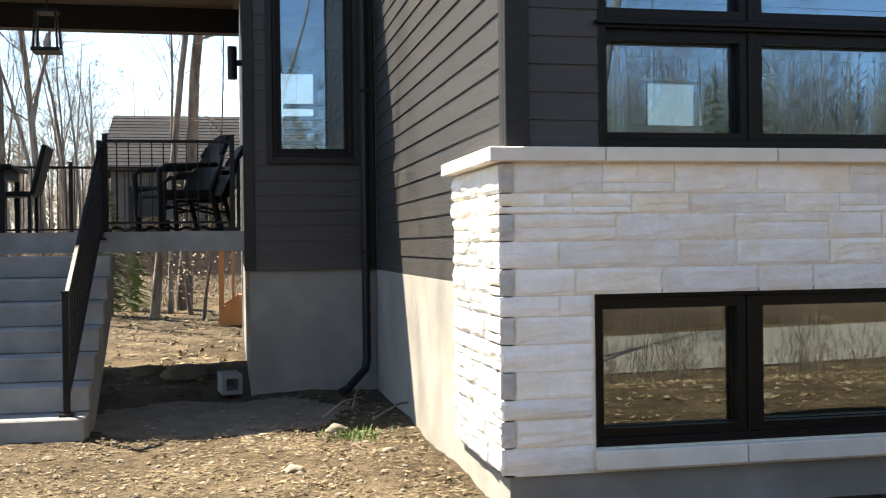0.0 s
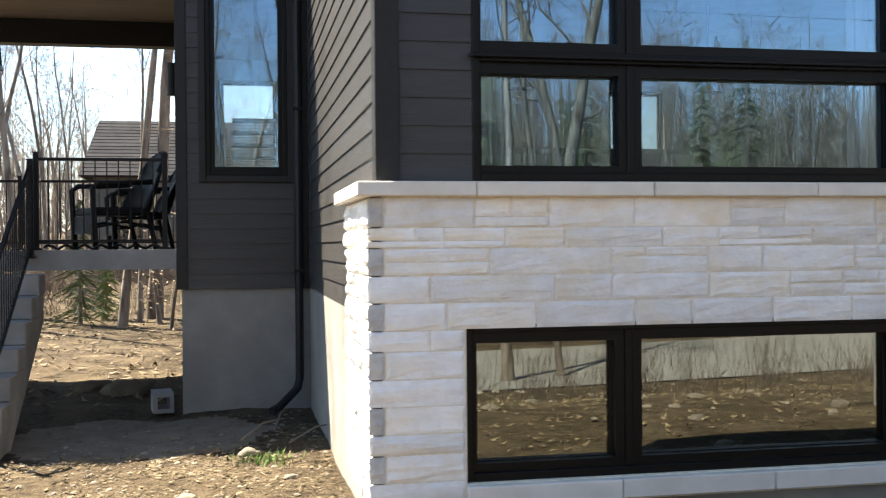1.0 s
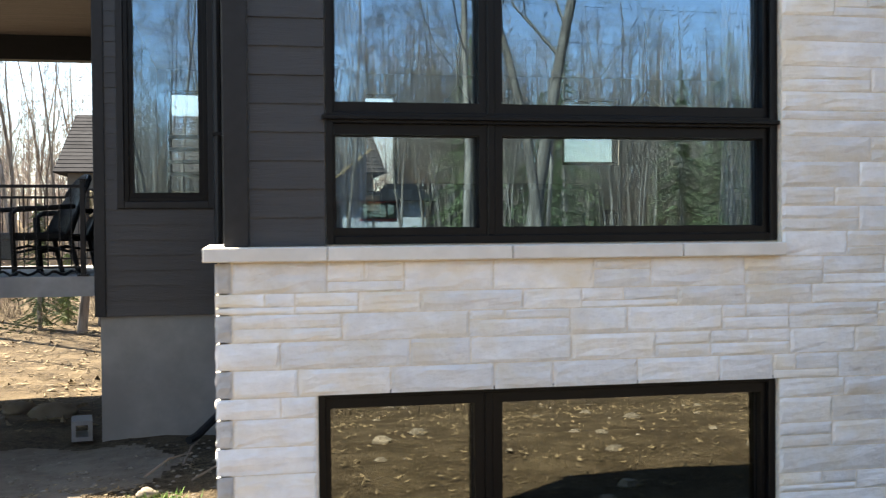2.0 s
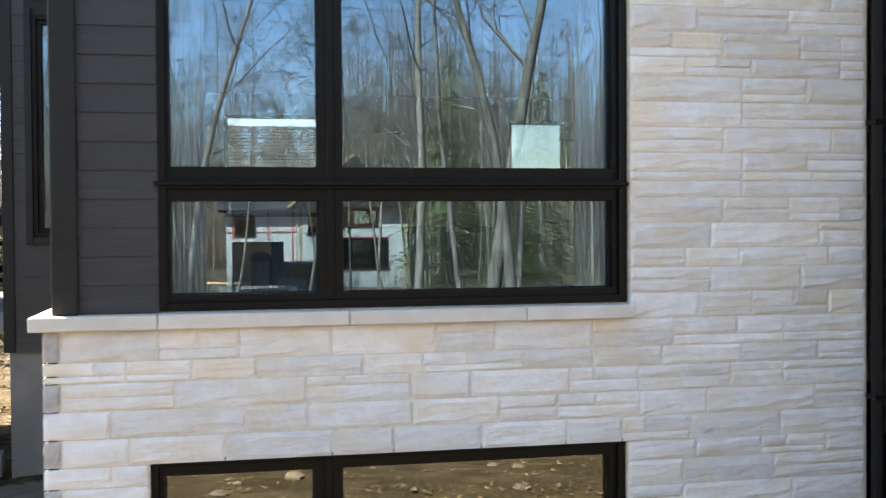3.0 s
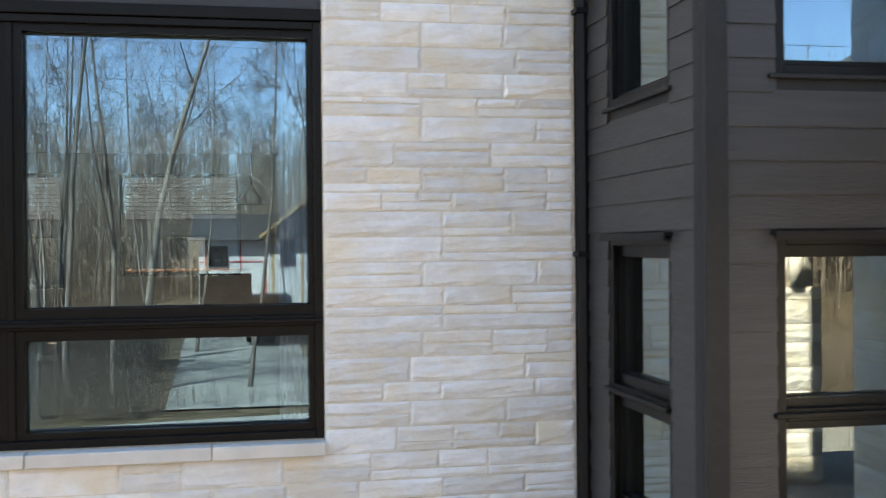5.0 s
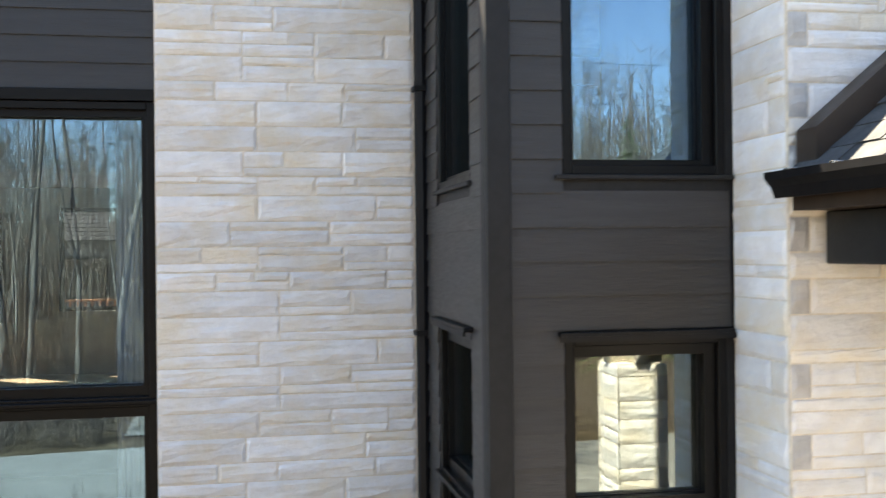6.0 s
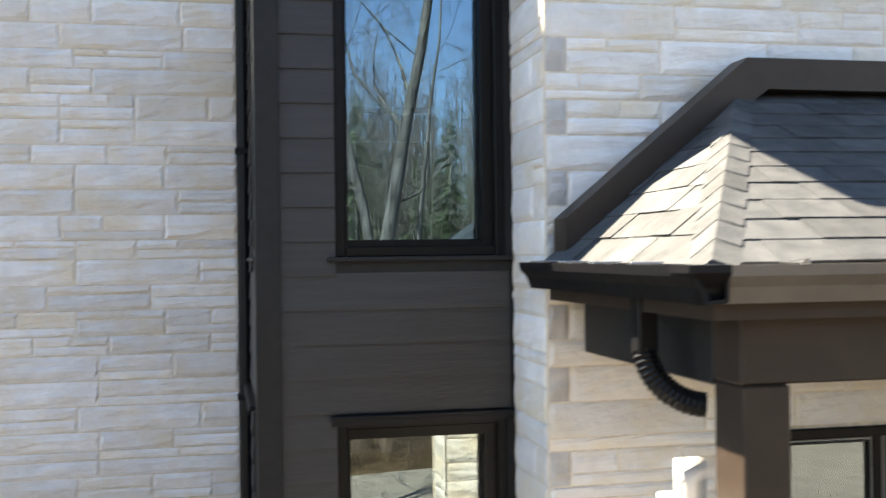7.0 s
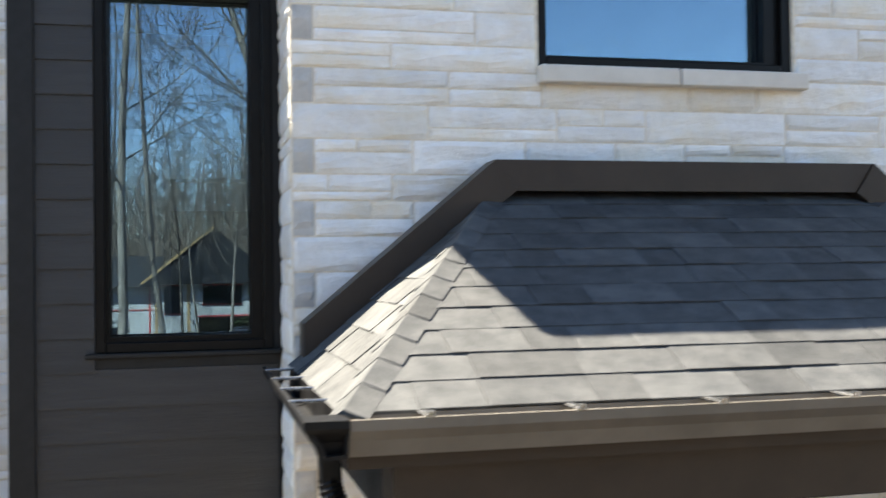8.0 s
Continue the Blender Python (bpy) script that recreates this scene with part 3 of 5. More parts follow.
for lo, hi in zip(mq, mq[1:]):
    for k in range(4):
        mb.faces.new((lo[k], lo[(k + 1) % 4], hi[(k + 1) % 4], hi[k]))
mb.faces.new(mq[0])
mb.faces.new(mq[-1][::-1])
part("gutter_corner", mb, BLACK, proof, "mitred gutter corner blackened like the shaded left gutter")
STEEL = mat("clip_steel", (0.55, 0.55, 0.56), 0.25, metal=1.0)
for k in range(8):
    cb = bmesh.new()
    x = 7.37 + 0.43 * k
    box(cb, x, x + 0.03, YE - 0.135, YE - 0.01, 3.952, 3.962, bev=0.002)
    box(cb, x + 0.005, x + 0.025, YE - 0.14, YE - 0.11, 3.962, 3.97)
    part("gutter_clip", cb, STEEL, proof)
for k in range(4):
    cb = bmesh.new()
    y = 0.15 + 0.33 * k
    box(cb, XL - 0.13, XL - 0.01, y, y + 0.03, 3.952, 3.962, bev=0.002)
    part("gutter_clip", cb, STEEL, proof)
boxpart("fascia", (XL + 0.0, XR, YE + 0.0, YE + 0.03, 3.80, 3.95), BROWN, proof)
boxpart("fascia", (XL, XL + 0.03, YE + 0.03, YW, 3.80, 3.95), BROWN, proof)
sb = bmesh.new()
for k in range(14):
    box(sb, XL + 0.03, XR - 0.03, YE + 0.035 + k * 0.1, YE + 0.13 + k * 0.1, 3.80, 3.815)
part("soffit", sb, BROWN, proof)
boxpart("beam", (7.33, 10.48, 0.0, 0.18, 3.60, 3.798), BROWN, proof, bev=0.006)
# Brown like the front beam; the darker trim colour stands in for shade.
boxpart("side_beam", (7.33, 7.51, 0.185, 1.34, 3.58, 3.798), TRIM, proof, bev=0.006)
for x in (7.335, 10.31):
    boxpart("post", (x, x + 0.15, -0.005, 0.183, 1.74, 3.598), BROWN, proof, bev=0.006)
# ribbed downspout elbow from the side gutter to the post
db = bmesh.new()
box(db, 7.165, 7.235, 0.365, 0.435, 3.66, 3.86, bev=0.008)
pts = [(7.20 + 0.19 * (1 - math.cos(k / 30 * 1.45)), 0.40 - 0.09 * k / 30, 3.67 - 0.17 * math.sin(k / 30 * 1.5)) for k in range(31)]
tube(db, pts, [0.038 if k % 2 else 0.0425 for k in range(31)], 10)
part("downspout", db, BLACK, proof, "black corrugated downspout elbow")

# stone pillars of the porch, with a rounded cap
for x in (7.165, 10.2):
    pil = thing("porch_pillar", pose(x, 0.24, 0), "sunlit pale stone pillar beside the porch post", "pillar", "porch pillars")
    boxpart("core", (0.015, 0.325, -0.045, 0.265, 0.0, 2.95), MORTAR, pil)
    cp = bmesh.new()
    box(cp, -0.012, 0.352, -0.05, 0.292, 2.95, 3.32)
    bmesh.ops.bevel(cp, geom=[e for e in cp.edges if max(v.co.z for v in e.verts) > 3.3], offset=0.14, segments=8, affect="EDGES")
    part("cap", cp, CAP, pil, smooth=True)
    for ang, ox, oy in ((0, 0.0, -0.045), (-90, 0.015, 0.28), (180, 0.34, 0.265)):
        stone_wall(pil, pose(ox, oy, 0, 0, 0, ang), 0, 0.325, 1.76, 2.95, quoin_left=ang == 180, proud=0.007)
structure("porch_floor", [(7.0, 12.2, -0.35, 1.36, 0.0, 1.74)], STEPCON, "concrete floor of the entry porch", "porch floor")
window("window_11", pose(7.95, 1.345, 1.76), 2.1, 1.45, [(0.06, 0.7), (0.8, 2.04)], [(0.06, 1.39)], "dark-framed glazed entry door and sidelight in the porch", depth=0.02, glass=GLASSDARK)
# A flat dark sheet at the glass takes the place of the hall's shade.
structure("entry_dark", [(7.98, 10.02, 1.3695, 1.3715, 1.8, 3.19)], DARKROOM, "thin dark sheet standing in for the dim hall behind the entry glass", "wall")

# ---- downspouts of the walls ----
for pts, lab in (([(6.003, 3.53, 5.9), (6.003, 3.53, 0.25), (5.99, 3.46, 0.12)], "black square downspout in the corner beside the pier"),
                 ([(1.16, 8.86, 5.0), (1.16, 8.86, 0.42), (1.13, 8.80, 0.32), (0.93, 8.55, 0.17), (0.86, 8.45, 0.15)], "dark grey downspout with an elbow at the ground")):
    ds = thing("downspout", pose(0, 0, 0), lab, "downspout")
    b = bmesh.new()
    tube(b, pts, 0.042, 8)
    part("pipe", b, BLACK if pts[0][0] > 5 else TRIM, ds)
    for z in (1.5, 3.15, 4.6):
        bb = bmesh.new()
        x, y = pts[0][0], pts[0][1]
        box(bb, x - 0.05, x + 0.05, y - 0.05, y + 0.055, z, z + 0.03)
        part("strap", bb, BLACK, ds)

# ---- living room things seen through the glass ----
cur_rng = random.Random(5)
for x0, x1 in ((1.84, 2.05), (4.21, 4.42)):
    cb = bmesh.new()
    n = 22
    f = [cb.verts.new((x0 + (x1 - x0) * k / n, 3.87 + 0.025 * math.sin(k * 1.9) + 0.008 * cur_rng.random(), 1.80)) for k in range(n + 1)]
    g = [cb.verts.new((v.co.x, v.co.y, 4.55)) for v in f]
    for k in range(n):
        cb.faces.new((f[k], f[k + 1], g[k + 1], g[k]))
    ob = part("curtain", cb, CURTAIN, smooth=True)
    so = ob.modifiers.new("cloth", "SOLIDIFY")
    so.thickness = 0.004
    tagged(ob, "sheer white curtain drawn to the side of the window", "curtain", "living room curtains")
for x, y, z in ((6.3, 10.2, 3.62), (4.1, 11.0, 3.75)):
    pl = thing("pendant_lamp", pose(x, y, z), "black bell-shaped pendant lamp over the table", "pendant lamp", "living room pendants")
    b = bmesh.new()
    tube(b, [(0, 0, 0.0), (0, 0, 0.05), (0, 0, 0.12), (0, 0, 0.2), (0, 0, 0.24)], [0.19, 0.17, 0.1, 0.05, 0.02], 16, caps=False)
    part("shade", b, BLACK, pl, smooth=True)
    b = bmesh.new()
    tube(b, [(0, 0, 0.24), (0, 0, 4.72 - z)], 0.008, 6)
    part("cord", b, BLACK, pl)
sofa = thing("sofa", pose(2.5, 6.6, 1.745), "pale grey living room sofa with its back to the window", "sofa")
boxpart("seat", (0, 1.9, 0, 0.85, 0.08, 0.42), DARKROOM, sofa, bev=0.04)
boxpart("backrest", (0, 1.9, -0.16, 0.02, 0.08, 0.82), DARKROOM, sofa, bev=0.05)
for x in (-0.16, 1.88):
    boxpart("arm", (x, x + 0.18, -0.1, 0.85, 0.08, 0.6), DARKROOM, sofa, bev=0.04)
bc = bmesh.new()
f = [bc.verts.new((6.28 + 0.02 * math.sin(k * 1.7), 2.62 + 0.03 * k, 1.8)) for k in range(16)]
g = [bc.verts.new((v.co.x, v.co.y, 5.6)) for v in f]
for k in range(15):
    bc.faces.new((f[k], f[k + 1], g[k + 1], g[k]))
ob = part("curtain", bc, CURTAIN, smooth=True)
ob.modifiers.new("cloth", "SOLIDIFY").thickness = 0.004
tagged(ob, "pale curtain hanging inside the bay window", "curtain")
shf = thing("window_shelf", pose(0.5, 11.8, 2.9), "white slatted shelf rack seen through the narrow window", "shelf")
for k in range(4):
    boxpart("slat", (0.0, 0.55, 0, 0.25, k * 0.16, k * 0.16 + 0.035), WHITE, shf)
boxpart("upright", (0.6, 0.64, 0, 0.25, -1.15, 0.6), WHITE, shf)

# ---- deck, steps and rails ----
DECK = 1.745
structure("deck_slab", [(-6.5, -0.035, 8.95, 12.7, DECK - 0.20, DECK)], STEPCON, "pale concrete deck slab raised over the ground", "deck")
steps = thing("steps", pose(0, 0, 0), "pale precast concrete steps up to the deck", "steps")
for k in range(7):
    y, z = 6.58 + 0.338 * k, 0.285 + 0.205 * k
    boxpart("step", (-3.1, -1.315, y, y + 0.36, z - 0.205 + (0.0 if k else -0.25), z), STEPCON, steps, bev=0.012)
side = [(6.60, -0.1), (6.60, 0.05), (8.94, 1.46), (8.94, 1.05), (7.05, -0.1)]
for x in (-1.33, -3.09):
    ch = bmesh.new()
    f = [ch.verts.new((x, y, z)) for y, z in side]
    g = [ch.verts.new((x - 0.14 if x > -2 else x + 0.14, y, z)) for y, z in side]
    ch.faces.new(f)
    ch.faces.new(g[::-1])
    for k in range(5):
        ch.faces.new((f[k], f[(k + 1) % 5], g[(k + 1) % 5], g[k]))
    part("stringer", ch, STEPCON, steps)


def railing(a, c, posts, label, height=0.93, gap=0.105):
    """A black metal rail from a to c (foot points), with slim bars."""
    a, c = Vector(a), Vector(c)
    r = thing("railing", pose(0, 0, 0), label, "railing", "deck railings")
    d = c - a
    n = max(2, int(d.length / gap))
    up = Vector((0, 0, 1))
    for h, w in ((height - 0.03, 0.022), (0.09, 0.016)):
        b = bmesh.new()
        tube(b, [a + up * h, c + up * h], w, 4)
        part("rail_bar", b, BLACK, r)
    for k in range(1, n):
        b = bmesh.new()
        p = a + d * (k / n)
        tube(b, [p + up * 0.09, p + up * (height - 0.03)], 0.008, 4)
        part("baluster", b, BLACK, r)
    for f in posts:
        p = a + d * f
        b = bmesh.new()
        box(b, p.x - 0.025, p.x + 0.025, p.y - 0.025, p.y + 0.025, p.z, p.z + height + 0.03, bev=0.003)
        box(b, p.x - 0.033, p.x + 0.033, p.y - 0.033, p.y + 0.033, p.z + height + 0.03, p.z + height + 0.042)
        box(b, p.x - 0.055, p.x + 0.055, p.y - 0.055, p.y + 0.055, p.z, p.z + 0.02)
        part("post", b, BLACK, r)
    return r


railing((-1.40, 9.0, DECK), (-0.17, 9.0, DECK), (0, 1), "black metal deck railing with thin bars")
railing((-1.455, 6.72, 0.285), (-1.44, 8.90, DECK - 0.08), (0, 1), "black metal stair railing rising with the steps")
railing((-3.0, 6.72, 0.285), (-3.0, 8.90, DECK - 0.08), (0, 1), "black metal stair railing rising with the steps")
railing((-6.4, 9.0, DECK), (-2.72, 9.0, DECK), (0, 0.5, 1), "black metal deck railing with thin bars")
railing((-6.4, 12.6, DECK), (-0.08, 12.6, DECK), (0, 0.33, 0.66, 1), "black metal railing along the far edge of the deck")
coil = bmesh.new()
tube(coil, [(-1.35 + 0.035 * k, 9.12 + 0.05 * math.sin(k * 0.7), DECK + 0.03 + 0.02 * math.sin(k * 1.3)) for k in range(34)], 0.014, 6)
tagged(part("garden_hose", coil, BLACK), "black hose lying along the deck edge", "hose")

# porch roof over the deck
pr = thing("deck_roof", pose(0, 0, 0), "roof over the deck with a brown slatted soffit and dark beam", "roof")
for k in range(33):
    boxpart("soffit_board", (-6.5, -0.12, 9.06 + 0.112 * k, 9.06 + 0.112 * k + 0.106, 4.76, 4.775), SOFFIT, pr)
boxpart("roof_top", (-6.6, -0.13, 9.0, 12.9, 4.78, 4.98), BROWN, pr)
boxpart("beam", (-6.5, -0.05, 12.5, 12.72, 4.44, 4.758), BLACK, pr)
boxpart("column", (-6.4, -6.2, 12.52, 12.7, DECK, 4.44), BROWN, pr)
lan = thing("hanging_lantern", pose(-2.15, 10.4, 3.77), "black iron cage lantern hanging from the soffit", "lantern")
b = bmesh.new()
for sx in (-1, 1):
    for sy in (-1, 1):
        tube(b, [(0.13 * sx, 0.13 * sy, 0), (0.10 * sx, 0.10 * sy, 0.42)], 0.014, 5)
box(b, -0.15, 0.15, -0.15, 0.15, -0.02, 0.02)
box(b, -0.12, 0.12, -0.12, 0.12, 0.41, 0.44)
part("cage", b, BLACK, lan)
b = bmesh.new()
tube(b, [(0, 0, 0.44), (0, 0, 0.99)], 0.01, 6)
part("chain", b, BLACK, lan)
b = bmesh.new()
tube(b, [(0, 0, 0.02), (0, 0, 0.1), (0, 0, 0.2)], [0.04, 0.045, 0.01], 8)
part("bulb", b, WHITE, lan)
sc = thing("wall_sconce", pose(-0.03, 10.1, 3.45), "black cylinder wall lamp on the block's side", "wall lamp")
b = bmesh.new()
tube(b, [(-0.12, 0, 0), (-0.12, 0, 0.36)], 0.055, 12)
part("cylinder", b, BLACK, sc)
boxpart("bracket", (-0.08, 0.0, -0.03, 0.03, 0.15, 0.21), BLACK, sc)


# ---- deck furniture ----
def wicker_chair(m, label, group):
    """A rounded black wicker armchair facing -x of its own frame."""
    c = thing("wicker_armchair", m, label, "armchair", group)
    boxpart("seat", (-0.28, 0.24, -0.27, 0.27, 0.34, 0.42), WICKER, c, bev=0.02)
    b = bmesh.new()
    rows = []
    for j in range(9):
        v = j / 8
        row = []
        for i in range(13):
            a = (i / 12 - 0.5) * math.pi * 0.95
            wide = 0.32 * (1 - 0.35 * v ** 3)
            x = 0.16 + 0.14 * math.cos(a) + 0.17 * v
            top = 0.40 + 0.60 * v * (1 - 0.35 * (abs(i / 12 - 0.5) * 2) ** 2)
            row.append(b.verts.new((x, wide * math.sin(a) * 1.05, top)))
        rows.append(row)
    for r0, r1 in zip(rows, rows[1:]):
        for i in range(12):
            b.faces.new((r0[i], r0[i + 1], r1[i + 1], r1[i]))
    back = part("backrest", b, WICKER, c, smooth=True)
    so = back.modifiers.new("weave", "SOLIDIFY")
    so.thickness = 0.035
    rim = bmesh.new()
    tube(rim, [(0.33 + 0.14 * math.cos((i / 12 - 0.5) * 2.98), 0.22 * math.sin((i / 12 - 0.5) * 2.98), 1.0 - 0.21 * (abs(i / 12 - 0.5) * 2) ** 2) for i in range(13)], 0.028, 6)
    part("rim", rim, WICKER, c)
    for s in (-1, 1):
        b = bmesh.new()
        tube(b, [(0.26, 0.29 * s, 0.68), (0.0, 0.31 * s, 0.66), (-0.24, 0.31 * s, 0.65), (-0.30, 0.31 * s, 0.60), (-0.29, 0.30 * s, 0.36), (-0.27, 0.29 * s, 0.0)], 0.026, 8)
        part("arm", b, WICKER, c, smooth=True)
        b = bmesh.new()
        tube(b, [(0.22, 0.26 * s, 0.40), (0.30, 0.25 * s, 0.0)], 0.024, 7)
        part("leg", b, WICKER, c)
        b = bmesh.new()
        tube(b, [(-0.27, 0.29 * s, 0.22), (0.0, 0.29 * s, 0.28), (0.25, 0.26 * s, 0.22)], 0.014, 6)
        part("stretcher", b, WICKER, c)
    boxpart("apron", (-0.29, -0.27, -0.27, 0.27, 0.16, 0.34), WICKER, c)
    return c


wicker_chair(pose(-0.74, 9.75, DECK, 0, 0, 25) @ Matrix.Diagonal((1.15, 1.15, 1.05, 1)), "black woven wicker armchair with a rounded back on the deck", "deck armchairs")
wicker_chair(pose(-0.55, 10.55, DECK, 0, 0, 12) @ Matrix.Diagonal((1.1, 1.1, 1.0, 1)), "black wicker armchair standing behind another on the deck", "deck armchairs")
tb = thing("patio_table", pose(-3.0, 10.4, DECK), "dark patio table with slim metal legs", "table")
boxpart("tabletop", (-1.1, 0.55, -0.5, 0.5, 0.70, 0.74), WICKER, tb, bev=0.01)
boxpart("apron", (-1.0, 0.46, -0.42, 0.42, 0.60, 0.70), WICKER, tb)
for x in (-1.0, 0.42):
    for y in (-0.42, 0.38):
        boxpart("leg", (x, x + 0.05, y, y + 0.05, 0, 0.6), BLACK, tb)
chs = thing("patio_chair", pose(-2.28, 10.3, DECK, 0, 0, 0), "dark high-backed patio chair beside the table", "chair")
boxpart("seat", (-0.45, 0.0, -0.25, 0.25, 0.41, 0.46), WICKER, chs, bev=0.01)
bk = boxpart("backrest", (-0.02, 0.03, -0.24, 0.24, 0.0, 0.55), WICKER, chs, bev=0.01)
bk.matrix_basis = pose(0.0, 0, 0.43, 0, 14, 0)
for x in (-0.43, -0.04):
    for y in (-0.23, 0.19):
        boxpart("leg", (x, x + 0.035, y, y + 0.035, 0, 0.41), BLACK, chs)


# ---- ground ----
def smooth(a, c, v):
    t = min(max((v - a) / (c - a), 0.0), 1.0)
    return t * t * (3 - 2 * t)


def ground_z(x, y):
    z = 0.10 - 1.0 * smooth(1.0, -10.5, y) + 1.6 * smooth(-22, -70, y) + 9 * smooth(-60, -170, y) + 0.5 * smooth(16, 30, y) + 3.0 * smooth(40, 120, y)
    near = smooth(14, 5, abs(y - 6)) * smooth(16, 6, abs(x))
    z += near * (0.05 * noise.noise((x * 0.9, y * 0.9, 3)) + 0.02 * noise.noise((x * 3.5, y * 3.5, 5)) + 0.012 * noise.noise((x * 11, y * 11, 8)))
    z += (1 - near) * 0.25 * noise.noise((x * 0.08, y * 0.08, 1))
    z -= 0.05 * smooth(1.0, 0.3, abs(x + 0.2) * 0.6) * smooth(1.6, 0.6, abs(y - 8.0))
    return z


def lines(parts):
    out = []
    for a, c, s in parts:
        v = a
        while v < c - 1e-6:
            out.append(v)
            v += s
    return out + [parts[-1][1]]


gx = lines(((-900, -100, 80), (-100, -20, 5), (-20, -4, 0.8), (-4, 1.6, 0.06), (1.6, 20, 0.8), (20, 100, 5), (100, 900, 80)))
gy = lines(((-900, -120, 78), (-120, -24, 4), (-24, 2.5, 0.75), (2.5, 9.4, 0.06), (9.4, 24, 0.4), (24, 120, 4), (120, 900, 78)))
verts = [(x, y, ground_z(x, y)) for y in gy for x in gx]
nx = len(gx)
faces = [(j * nx + i, j * nx + i + 1, (j + 1) * nx + i + 1, (j + 1) * nx + i) for j in range(len(gy) - 1) for i in range(nx - 1)]
gm = bpy.data.meshes.new("ground")
gm.from_pydata(verts, [], faces)
gm.materials.append(SOIL)
gm.materials.append(FOREST)
gm.materials.append(SAND)
for p in gm.polygons:
    p.material_index = int(p.center.y < -17.6 - 0.1 * p.center.x or p.center.y > 24)
    cx, cy = p.center.x, p.center.y
    if ((cx + 0.35) / 1.15) ** 2 + ((cy - 7.75) / 1.15) ** 2 + 0.5 * noise.noise((cx * 2.2, cy * 2.2, 4.0)) < 1.0:
        p.material_index = 2
gm.shade_smooth()
tagged(new("ground", gm), "bare sandy soil strewn with dry leaves and stones", "ground", kind="structure")


def road_mid(x):
    return -11.6 - 0.14 * x - 0.0035 * max(0.0, x - 4) ** 2


rv, rf = [], []
xs = [-120 + 3 * k for k in range(81)]
for x in xs:
    for w in (-3.4, -1.2, 1.2, 3.4):
        y = max(road_mid(x), -60) + w
        rv.append((x, y, ground_z(x, y) + 0.03 + 0.04 * (1 - abs(w) / 3.4)))
for i in range(len(xs) - 1):
    for j in range(3):
        rf.append((i * 4 + j, i * 4 + j + 1, (i + 1) * 4 + j + 1, (i + 1) * 4 + j))
rm = bpy.data.meshes.new("road")
rm.from_pydata(rv, [], rf)
rm.materials.append(GRAVEL)
tagged(new("road", rm), "pale grey gravel road past the house", "road", kind="structure")
dv_, df_ = [], []
for k in range(14):
    y = -17 - 2.0 * k
    for w in (-2.2, 2.2):
        x = 4.2 - 0.05 * k + w
        dv_.append((x, y, ground_z(x, y) + 0.05))
    if k:
        df_.append((2 * k - 2, 2 * k - 1, 2 * k + 1, 2 * k))
dm = bpy.data.meshes.new("driveway")
dm.from_pydata(dv_, [], df_)
dm.materials.append(GRAVEL)
tagged(new("driveway", dm), "gravel driveway of the house across the road", "driveway", kind="structure")

lit = random.Random(11)


def litter(name, count, area, size, material, label, category, flat=True, slim=1.0):
    v, f = [], []
    for _ in range(count):
        x, y = lit.uniform(area[0], area[1]), lit.uniform(area[2], area[3])
        if (x > 1.22 and y > 3.55) or (-3.2 < x < -1.2 and 6.4 < y < 9.2) or (x > -0.08 and y > 8.9):
            continue
        if flat and -1.6 < x < 0.9 and 6.9 < y < 9.4 and lit.random() < 0.85:
            continue
        if flat and noise.noise((x * 1.7, y * 1.7, 3.0)) + 0.6 * noise.noise((x * 5, y * 5, 8.0)) < lit.uniform(-0.55, 0.45):
            continue
        z = ground_z(x, y)
        s, a = size * lit.uniform(0.3, 1.0) ** 2 * 2.0, lit.uniform(0, math.tau)
        k = len(v)
        if flat:
            for q, (dx, dy, dz) in enumerate(((-1, 0, 0.15), (0.2, -0.45 * slim, 0.02), (1, 0.1, 0.5 * slim), (-0.1, 0.4 * slim, 0.05))):
                v.append((x + s * (dx * math.cos(a) - dy * math.sin(a)), y + s * (dx * math.sin(a) + dy * math.cos(a)), z + 0.008 + s * dz * lit.uniform(0.2, 1.8)))
            f += [(k, k + 1, k + 2), (k, k + 2, k + 3)]
        else:
            ring = [(math.cos(q * math.tau / 6), math.sin(q * math.tau / 6)) for q in range(6)]
            for h, r in ((-0.3, 0.8), (0.15, 1.0), (0.5, 0.55)):
                for cx, cy in ring:
                    v.append((x + s * r * cx * lit.uniform(0.7, 1.2), y + s * r * cy * lit.uniform(0.7, 1.2), z + s * h))
            for b0 in (0, 6):
                for q in range(6):
                    f.append((k + b0 + q, k + b0 + (q + 1) % 6, k + b0 + 6 + (q + 1) % 6, k + b0 + 6 + q))
            f.append(tuple(k + 12 + q for q in range(6)))
    me = bpy.data.meshes.new(name)
    me.from_pydata(v, [], f)
    me.materials.append(material)
    tagged(new(name, me), label, category, kind="stuff")


litter("straw_litter", 30000, (-4.5, 1.25, 2.6, 7.9), 0.026, LEAF, "dead grass stems matted on the soil", "dead grass", slim=0.16)
litter("leaf_litter", 17000, (-4.5, 1.25, 2.6, 7.6), 0.017, LEAF, "dry brown leaves scattered on the soil", "leaves")
litter("yard_leaves", 11000, (-9, 3, 9.4, 26), 0.045, LEAF, "dry leaves covering the back yard", "leaves")
litter("verge_leaves", 26000, (-8, 18, -9.5, 2.5), 0.026, LEAF, "dry leaves on the front yard", "leaves")
litter("pebbles", 1500, (-4.5, 1.25, 2.6, 8.8), 0.016, PEBBLE, "small stones and clods lying on the soil", "pebbles", flat=False)
litter("field_stones", 260, (-10, 14, -9, 3), 0.06, PEBBLE, "field stones lying on the front yard", "stones", flat=False)
